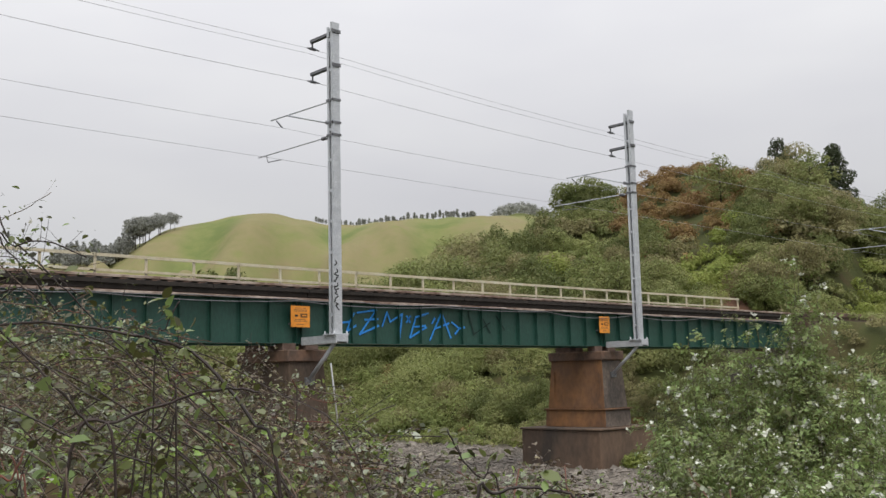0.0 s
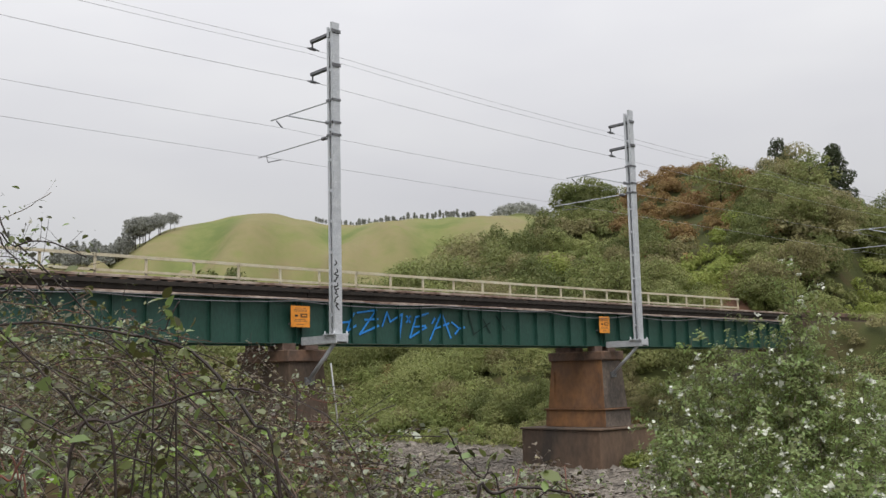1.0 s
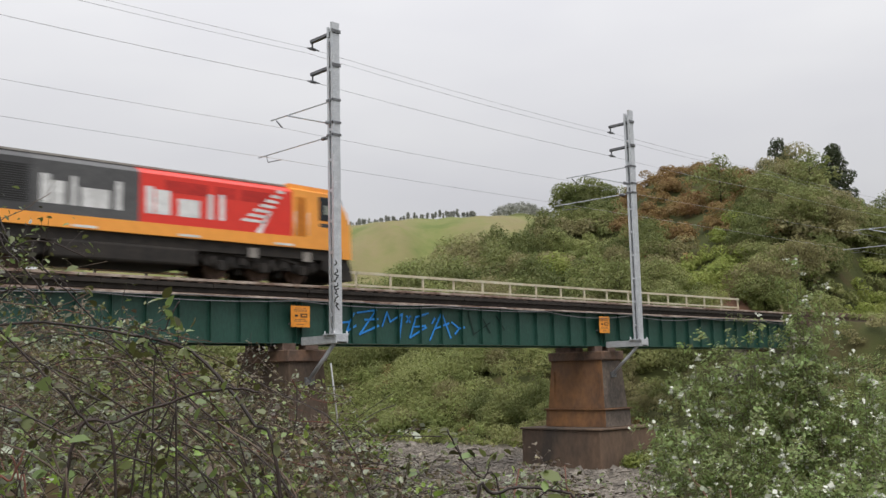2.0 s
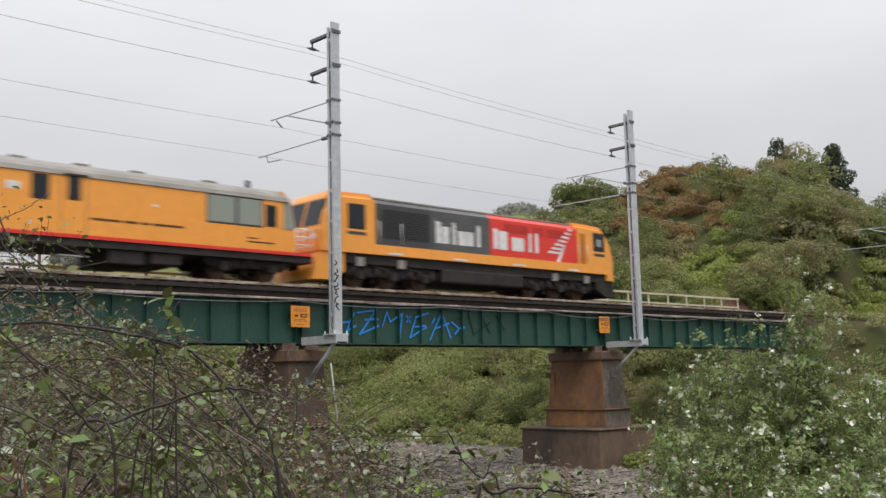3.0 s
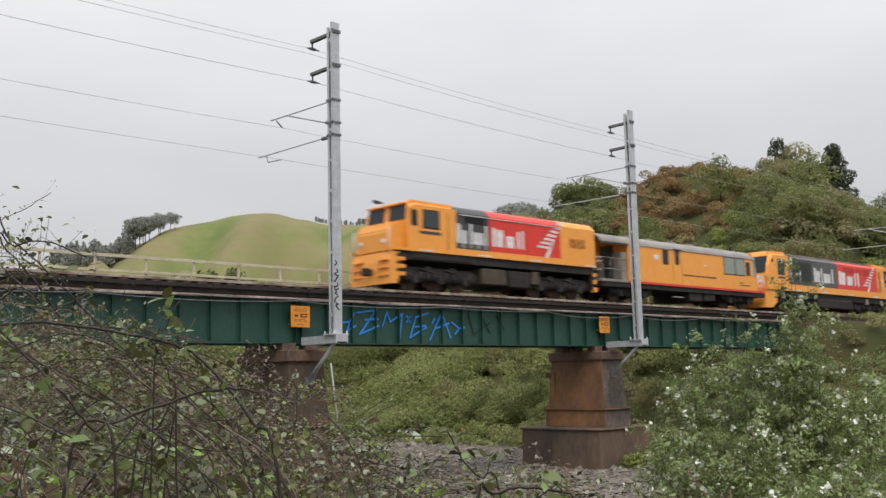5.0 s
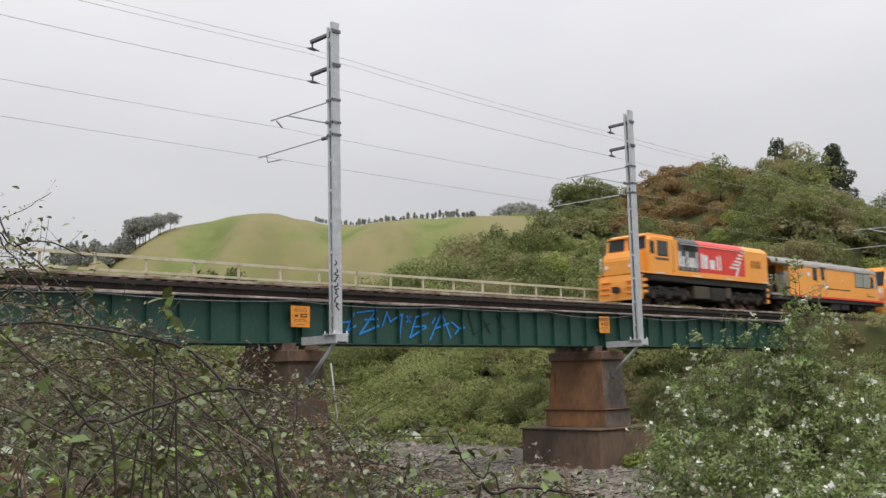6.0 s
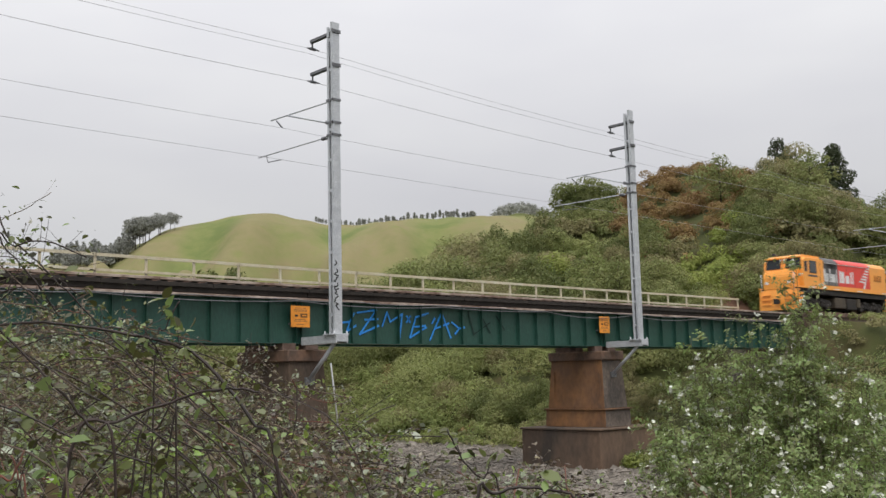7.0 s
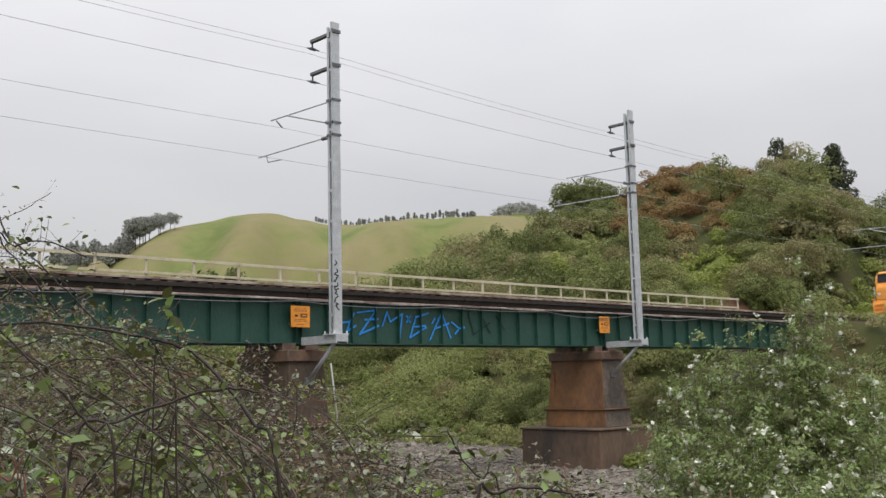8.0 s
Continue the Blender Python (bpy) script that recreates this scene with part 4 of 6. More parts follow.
# ---------- brambles ----------
def cane_path(rng, base, height, reach, a, droop):
    b = np.array(base)
    d = np.array((math.cos(a), math.sin(a), 0))
    side = np.array((-d[1], d[0], 0)) * reach * rng.normal(0, 0.35)
    p = [b, b + d * reach * rng.uniform(-0.3, 0.5) + (0, 0, height * rng.uniform(0.6, 1.0)), b + d * reach * rng.uniform(0.4, 1.0) + side + (0, 0, height * rng.uniform(0.9, 1.35)), b + d * reach * 1.5 + side + (0, 0, height * (1 - droop))]
    out = []
    for t in np.linspace(0, 1, 13):
        q = p[0] * (1 - t) ** 3 + 3 * p[1] * t * (1 - t) ** 2 + 3 * p[2] * t * t * (1 - t) + p[3] * t ** 3
        out.append(q + rng.normal(0, 0.010, 3))
    return out


def make_bramble(u, w, height, spread, seed, canes=26, leaf=0.022, per=14, thick=0.0045, roots=7, dry=0.0):
    """A thicket: a few canes rise from the ground, the rest are interwoven arching runs of cane."""
    rng = np.random.default_rng(seed)
    x, y = plan(u, w)
    s = thing("bramble_bush", "tangled bramble bush of arching brown canes and green leaves", "bramble", pose(x, y, land(x, y)), "brambles on the bank")
    mats = (CANE, CANE_DRY, CANE_RED)
    lmats = (LEAF_BRAMBLE, LEAF_PURPLE, LEAF_BRIGHT, LEAF_PALE)
    dry = dry or smooth(5.0, 7.5, w)
    shares = np.array((0.42 - 0.14 * dry, 0.22 + 0.26 * dry, 0.24 - 0.17 * dry, 0.09 + 0.04 * dry))
    bms = [bmesh.new() for m in mats]
    cs, ns = [[] for m in lmats], [[] for m in lmats]
    for i in range(canes * 3 + roots):
        a = rng.uniform(0, 2 * math.pi)
        k = rng.choice(3, p=(0.64 - 0.2 * dry, 0.22 + 0.24 * dry, 0.14 - 0.04 * dry))
        if i < roots:
            base = (rng.normal(0, spread * 0.4), rng.normal(0, spread * 0.4), -0.05)
            pts = cane_path(rng, base, height * rng.uniform(0.6, 1.0), spread * rng.uniform(0.6, 1.5), a, rng.uniform(0.2, 1.0))
        else:
            q = rng.normal(0, 1, 2)
            q *= spread * math.sqrt(rng.random()) / (np.linalg.norm(q) + 1e-6)
            top = height * (1 - 0.35 * (np.linalg.norm(q) / spread) ** 2)
            c = np.array((q[0], q[1], top * (1 - 0.75 * rng.random() ** 1.3)))
            d = np.array((math.cos(a), math.sin(a), rng.normal(0, 0.45)))
            ln = rng.uniform(0.25, 0.75) * (0.6 + 0.5 * spread)
            bend = rng.normal(0, 0.22, 3) - np.array((0, 0, 0.12))
            pts = [c + d * ln * (t - 0.5) + bend * ln * 4 * (t - 0.5) ** 2 + rng.normal(0, 0.006, 3) for t in np.linspace(0, 1, 9)]
            pts = [np.array((v[0], v[1], max(0.02, v[2]))) for v in pts]
        tube(bms[k], [tuple(v) for v in pts], thick * rng.uniform(0.35, 1.0), 5, 0, thick * 0.2)
        kind = rng.choice(4, p=shares / shares.sum())
        n = len(pts) - 1
        for j in range(per):
            t = rng.uniform(0.1, n - 0.05)
            v = pts[int(t)] + (pts[int(t) + 1] - pts[int(t)]) * (t % 1)
            d = rng.normal(0, 1, 3) + np.array((0, 0, 0.35))
            d /= np.linalg.norm(d)
            e = v + d * rng.uniform(0.02, 0.10) * (0.7 + 0.4 * spread)
            if j % 3 == 0:
                tube(bms[k], [tuple(v), tuple(e)], thick * 0.3, 4, 0, thick * 0.15, caps=False)
            cs[kind].append(np.stack([e, e + rng.normal(0, leaf * 1.1, 3), e + rng.normal(0, leaf * 1.1, 3)]))
            ns[kind].append(np.tile(d * 0.5 + np.array((0, 0, 0.8)), (3, 1)))
    for m, bm, lab in zip(mats, bms, ("", "dry pale canes", "reddish canes")):
        tagged(part("cane", bm, m, s, lab), kind="stuff")
    for m, c, n, lab in zip(lmats, cs, ns, ("", "bronzed older leaves", "bright young leaves", "pale turned leaves")):
        if c:
            tagged(soup("leaf", leaves(np.concatenate(c), np.concatenate(n), leaf, rng, 0.62, 6, 0.4), 6, m, s, lab), kind="stuff")
    return s


make_bramble(-2.2, 5.2, 1.80, 0.9, 51, 64, 0.0150, 10)
make_bramble(-1.5, 5.6, 1.62, 0.9, 52, 64, 0.0150, 10, dry=0.6)
make_bramble(-0.9, 5.0, 1.32, 0.7, 53, 54, 0.0150, 10, dry=0.6)
make_bramble(-1.5, 3.9, 1.50, 0.55, 54, 42, 0.0175, 8)
make_bramble(-1.0, 3.7, 1.28, 0.55, 55, 44, 0.0180, 8)
make_bramble(-0.55, 4.0, 1.16, 0.5, 56, 44, 0.0165, 8, dry=0.3)
make_bramble(-0.15, 4.6, 1.24, 0.5, 57, 40, 0.0140, 10, dry=0.5)
make_bramble(0.35, 4.4, 1.12, 0.5, 58, 40, 0.0135, 10, dry=0.6)
make_bramble(0.85, 4.6, 1.02, 0.5, 72, 34, 0.0130, 9, dry=0.8)
make_bramble(-3.4, 7.5, 2.5, 1.2, 59, 84, 0.0148, 14, 0.006)
make_bramble(-2.5, 8.0, 2.35, 1.1, 60, 84, 0.0148, 14, 0.006)
make_bramble(-1.6, 8.6, 2.1, 1.1, 61, 80, 0.0148, 14, 0.006)
make_bramble(-0.7, 7.6, 1.5, 0.9, 62, 60, 0.0148, 14, 0.005)
make_bramble(0.6, 7.2, 1.15, 0.8, 63, 50, 0.0148, 14, 0.005)
make_bramble(-4.6, 11.5, 3.4, 1.5, 64, 90, 0.0203, 17, 0.008)
make_bramble(-3.2, 12.5, 3.0, 1.4, 65, 90, 0.0203, 17, 0.008)
make_bramble(-1.05, 2.85, 1.40, 0.27, 67, 30, 0.0190, 8)
make_bramble(-0.80, 2.75, 1.36, 0.27, 68, 30, 0.0190, 8)
make_bramble(-0.55, 2.90, 1.33, 0.27, 69, 30, 0.0175, 8)
make_bramble(-0.30, 3.00, 1.28, 0.25, 70, 28, 0.0150, 9, dry=0.4)
make_bramble(-0.10, 3.20, 1.20, 0.22, 71, 24, 0.0135, 9, dry=0.6)
make_bramble(1.6, 6.4, 0.9, 0.7, 66, 40, 0.0133, 14, dry=0.7)


# ---------- long canes in the foreground ----------
def make_cane(w, us, zs, r, mat=None, leafy=0, seed=0, root=0, label="long dark arching bramble cane with sparse leaves", leaf=0.016):
    """One cane through the heights zs at the offsets us; root: which end stands in the ground (0 first, -1 last)."""
    rng = np.random.default_rng(seed)
    pts = [np.array((*plan(u, w + 0.05 * math.sin(7 * u)), z)) for u, z in zip(us, zs)]
    out = 1 if root == 0 else -1
    e = pts[root]
    step = pts[0] - pts[1] if root == 0 else pts[-1] - pts[-2]
    gx, gy = e[0] + step[0] * 0.6, e[1] + step[1] * 0.6
    g = np.array((gx, gy, land(gx, gy) - 0.03))
    mid = (e + g) / 2 + step * 0.25
    pts = [g, mid] + pts if root == 0 else pts + [mid, g]
    # a smooth line through the points
    line = []
    for i in range(len(pts) - 1):
        p0, p1, p2, p3 = pts[max(0, i - 1)], pts[i], pts[i + 1], pts[min(len(pts) - 1, i + 2)]
        for t in np.linspace(0, 1, 6)[:-1]:
            line.append(0.5 * (2 * p1 + (p2 - p0) * t + (2 * p0 - 5 * p1 + 4 * p2 - p3) * t * t + (3 * p1 - p0 - 3 * p2 + p3) * t ** 3) + rng.normal(0, 0.0018, 3))
    line.append(pts[-1])
    if root != 0:
        line = line[::-1]
    s = thing("bramble_cane", label, "bramble cane", group="long bramble canes")
    part("cane", tube(bmesh.new(), [tuple(q) for q in line], r * 1.2, 6, 0, r * 0.75), mat or CANE, s)
    bm = bmesh.new()
    for q, q2 in zip(line[6:], line[7:]):
        if rng.random() < 0.8:
            d = rng.normal(0, 1, 3)
            d /= np.linalg.norm(d)
            tube(bm, [tuple(q), tuple(q + d * r * 2.6)], r * 0.35, 4, 0, r * 0.05, caps=False)
    cs, ns = [], []
    for j in range(leafy):
        i = rng.integers(8, len(line) - 1)
        d = rng.normal(0, 1, 3) + np.array((0, 0, 0.3))
        d /= np.linalg.norm(d)
        e = line[i] + d * rng.uniform(0.03, 0.08)
        tube(bm, [tuple(line[i]), tuple(e)], r * 0.3, 4, 0, r * 0.18, caps=False)
        cs.append(np.stack([e, e + rng.normal(0, 0.022, 3), e + rng.normal(0, 0.022, 3)]))
        ns.append(np.tile(d * 0.4 + np.array((0, 0, 0.7)), (3, 1)))
    if len(bm.verts):
        tagged(part("thorn", bm, mat or CANE, s), kind="stuff")
    else:
        bm.free()
    if cs:
        tagged(soup("leaf", leaves(np.concatenate(cs), np.concatenate(ns), leaf, rng, 0.62, 6), 6, LEAF_BRAMBLE, s), kind="stuff")
    return s


make_cane(2.6, (-1.20, -1.06, -0.94, -0.74, -0.64, -0.56, -0.50, -0.43), (-3.46, -3.444, -3.454, -3.494, -3.54, -3.624, -3.704, -3.83), 0.0046, leafy=14, seed=1, root=-1)
make_cane(2.4, (-1.08, -1.03, -0.90, -0.835, -0.79), (-3.41, -3.48, -3.627, -3.714, -3.77), 0.0034, leafy=5, seed=2, root=-1)
make_cane(2.55, (-0.93, -0.83, -0.73, -0.65, -0.55, -0.47), (-3.768, -3.70, -3.66, -3.636, -3.62, -3.632), 0.0042, leafy=9, seed=3)
make_cane(2.6, (-0.70, -0.72, -0.75, -0.78), (-3.70, -3.59, -3.52, -3.46), 0.0026, leafy=7, seed=4)
make_cane(2.62, (-0.76, -0.735, -0.70), (-3.56, -3.46, -3.39), 0.0022, leafy=5, seed=5)
make_cane(2.8, (-1.29, -1.225, -1.15, -1.08), (-3.20, -3.147, -3.117, -3.072), 0.0013, CANE_DRY, 6, 6, label="thin dry bramble cane tip against the sky", leaf=0.0045)
make_cane(2.7, (-1.24, -1.15, -1.07, -0.98, -0.88, -0.75), (-3.14, -3.21, -3.28, -3.376, -3.49, -3.636), 0.0024, leafy=14, seed=7, leaf=0.009)
make_cane(2.3, (0.06, 0.10, 0.16, 0.26, 0.31), (-3.90, -3.871, -3.859, -3.872, -3.91), 0.0042, leafy=2, seed=8)
make_cane(3.0, (0.15, 0.09, 0.04, 0.0), (-3.96, -3.90, -3.84, -3.756), 0.003, leafy=8, seed=9)
make_cane(2.2, (-0.96, -0.93, -0.905), (-3.86, -3.80, -3.74), 0.003, CANE_RED, 1, 10, label="reddish bare bramble cane")
make_cane(2.2, (-0.90, -0.915, -0.93), (-3.86, -3.80, -3.75), 0.0024, CANE_RED, 0, 11, label="reddish bare bramble cane")
make_cane(2.2, (-0.82, -0.836, -0.86), (-3.853, -3.79, -3.735), 0.0028, CANE_DRY, 1, 12, label="pale dry bare bramble cane")
make_cane(2.5, (-1.13, -1.05, -0.98, -0.89), (-3.30, -3.262, -3.25, -3.288), 0.0024, leafy=26, seed=13, leaf=0.0075)
make_cane(2.6, (-1.18, -1.12, -1.04, -0.98), (-3.20, -3.248, -3.338, -3.43), 0.0024, leafy=24, seed=14, leaf=0.0075)
make_cane(2.7, (-0.83, -0.776, -0.73), (-3.80, -3.723, -3.636), 0.003, leafy=5, seed=15)
make_cane(2.8, (-0.76, -0.666, -0.54), (-3.70, -3.709, -3.703), 0.0024, leafy=5, seed=16)
make_cane(2.9, (-0.85, -0.72, -0.59), (-3.81, -3.792, -3.812), 0.0026, leafy=6, seed=17)
make_cane(2.3, (-0.50, -0.515, -0.48), (-3.86, -3.822, -3.80), 0.003, CANE_DRY, 3, 18, label="pale dry bare bramble cane")
rng_c = np.random.default_rng(77)
for i in range(30):
    # runs that lean across each other, low on the right, higher on the left
    u0 = rng_c.uniform(-1.5, -0.3)
    du = rng_c.choice((-1, 1)) * rng_c.uniform(0.35, 0.9)
    if u0 + du * 1.15 > -0.42:
        du = -du
    lo = rng_c.uniform(-4.15, -3.85)
    hi = -3.68 + 0.20 * smooth(-0.7, -1.25, u0 + du) + rng_c.uniform(-0.14, 0.10)
    make_cane(rng_c.uniform(2.6, 3.8), (u0, u0 + du * 0.4, u0 + du * 0.8, u0 + du * 1.15), (lo, lo + (hi - lo) * 0.6, hi, hi - rng_c.uniform(-0.03, 0.12)), rng_c.uniform(0.0014, 0.0032), (CANE, CANE_DRY, CANE)[i % 3], int(rng_c.integers(3, 10)), 100 + i, label="thin arching bramble cane with small leaves", leaf=0.011)
for i in range(16):
    # bare tangle at the upper left
    u0 = rng_c.uniform(-1.6, -1.25)
    du = rng_c.uniform(0.15, 0.5)
    hi = rng_c.uniform(-3.46, -3.26)
    make_cane(rng_c.uniform(2.5, 3.2), (u0, u0 + du * 0.4, u0 + du * 0.7, u0 + du), (hi - 0.12, hi - 0.02 * (i % 4), hi, hi - rng_c.uniform(-0.05, 0.14)), rng_c.uniform(0.0012, 0.0024), (CANE, CANE_DRY)[i % 2], int(rng_c.integers(8, 20)), 150 + i, label="thin arching bramble cane with small leaves", leaf=0.0065)

# ---------- small things on the bridge ----------
def make_sign(x0, x1, z0, z1):
    s = thing("warning_sign", "orange warning notice board fixed to the green girder", "sign", group="bridge notices")
    y = -1.30
    part("board", boxes((x0, x1, y - 0.012, y, z0, z1), bevel=0.004), SIGN, s)
    part("post_clip", boxes((x0 + 0.1, x0 + 0.16, y, -1.01, z0 + 0.1, z0 + 0.16), (x1 - 0.16, x1 - 0.1, y, -1.01, z1 - 0.16, z1 - 0.1)), GALV_DARK, s)
    w, h = x1 - x0, z1 - z0
    part("icon_frame", boxes((x0 + 0.5 * w, x0 + 0.86 * w, y - 0.018, y - 0.011, z0 + 0.46 * h, z0 + 0.64 * h)), BLACK, s)
    part("icon_field", boxes((x0 + 0.56 * w, x0 + 0.80 * w, y - 0.022, y - 0.017, z0 + 0.51 * h, z0 + 0.59 * h)), SIGN, s)
    part("icon", boxes((x0 + 0.2 * w, x0 + 0.36 * w, y - 0.018, y - 0.011, z0 + 0.49 * h, z0 + 0.58 * h)), BLACK, s)
    for i, (a, b, c) in enumerate(((0.2, 0.8, 0.88), (0.15, 0.85, 0.80), (0.15, 0.85, 0.74), (0.2, 0.8, 0.34), (0.15, 0.85, 0.27), (0.3, 0.7, 0.12))):
        part("text_bar", boxes((x0 + a * w, x0 + b * w, y - 0.016, y - 0.011, z0 + c * h, z0 + (c + 0.022) * h)), RUST, s)


make_sign(20.97, 21.80, -1.60, -0.83)
make_sign(38.76, 39.56, -1.55, -0.76)


def stroke(parent, pts, width, mat, y, nm="paint_stroke"):
    bm = bmesh.new()
    for (xa, za), (xb, zb) in zip(pts, pts[1:]):
        d = Vector((xb - xa, 0, zb - za))
        n = Vector((-d.z, 0, d.x)).normalized() * width / 2
        e = d.normalized() * width * 0.35
        a, b = Vector((xa, y, za)) - e, Vector((xb, y, zb)) + e
        vs = [bm.verts.new(q) for q in (a + n * 0.8, a - n * 0.8, b - n, b + n)]
        ws = [bm.verts.new(q.co + Vector((0, 0.004, 0))) for q in vs]
        bm.faces.new(vs)
        bm.faces.new(ws[::-1])
        for i in range(4):
            bm.faces.new((vs[(i + 1) % 4], vs[i], ws[i], ws[(i + 1) % 4]))
        y -= 0.0006
    bmesh.ops.recalc_face_normals(bm, faces=bm.faces)
    return part(nm, bm, mat, parent)


def make_graffiti():
    g = thing("graffiti", "bright blue sprayed graffiti scrawl on the green girder web", "graffiti")
    for pts in (((23.49, -1.37), (23.84, -1.34), (24.06, -1.01)), ((23.84, -1.34), (23.7, -1.7), (24.13, -1.48)),
                ((24.22, -0.98), (25.15, -0.85), (24.32, -1.8), (25.25, -1.46)), ((24.58, -1.24), (25.23, -1.2)),
                ((25.45, -1.46), (25.7, -0.92), (25.86, -1.29), (26.49, -0.97), (26.32, -1.95)), ((26.73, -1.05), (26.9, -1.29)), ((26.9, -1.05), (26.72, -1.29)),
                ((27.89, -0.9), (27.21, -1.08), (26.88, -1.9), (27.75, -1.48)), ((27.14, -1.47), (27.72, -1.41)),
                ((27.96, -1.98), (28.65, -0.86), (29.14, -1.88)), ((28.28, -1.52), (29.03, -1.29)), ((28.1, -1.3), (28.25, -1.1)),
                ((29.22, -1.24), (29.64, -1.49), (29.94, -1.44)), ((29.64, -1.49), (29.4, -1.71))):
        stroke(g, pts, 0.085, SPRAY, -1.05)
    f = thing("old_graffiti", "faded dark sprayed scrawl on the green girder web", "graffiti")
    for pts in (((30.2, -0.77), (30.5, -1.72)), ((30.5, -1.72), (31.5, -1.21)), ((30.95, -0.89), (31.5, -1.65)), ((31.9, -0.9), (32.4, -1.5))):
        stroke(f, pts, 0.06, SPRAY_DARK, -1.05)
    m = thing("mast_graffiti", "black marker scrawl up the face of the mast", "graffiti")
    rg = random.Random(5)
    z = 0.55
    for i in range(7):
        x = 21.42
        if i == 0:
            pts = ((x, 0.62), (x + 0.05, 0.52), (x - 0.03, 0.45))
        else:
            z = 0.30 - (i - 1) * 0.23
            pts = tuple((x + rg.uniform(-0.07, 0.13), z - k * 0.055 + rg.uniform(-0.03, 0.03)) for k in range(5))
        stroke(m, pts, 0.05, BLACK, MAST_Y - 0.168)


make_graffiti()


def make_side_cable(y, z, r, bay, slack, x0, x1, seed):
    rg = random.Random(seed)
    pts, x = [], x0
    while x < x1:
        b = bay * rg.uniform(0.7, 1.3)
        sl = slack * rg.uniform(0.2, 1.4)
        for i in range(6):
            t = i / 6
            pts.append((x + b * t, y, z - sl * 4 * t * (1 - t)))
        x += b
    return tagged(part("side_cable", tube(bmesh.new(), pts, r, 5), GALV_DARK), "thin slack cable hung along the girder side", "cable", "girder cables")


make_side_cable(-1.36, -0.66, 0.018, 6.0, 0.16, -13, 57, 3)
make_side_cable(-1.37, -0.60, 0.014, 3.4, 0.05, -13, 57, 4)

pipe = thing("drain_pipe", "pale narrow drain pipe down the corner of the pier", "pipe")
part("pipe_length", bar([(22.36, -1.80, -2.9), (22.50, -2.02, -5.2)], 0.03, 8), WHITE, pipe)
part("pipe_length", bar([(22.50, -2.04, -5.3), (22.62, -2.10, -6.2)], 0.035, 8), WHITE, pipe)


# ---------- train ----------
SPEED, REF = 16.22, 4.289
TRAIN, WHEELS = [], []


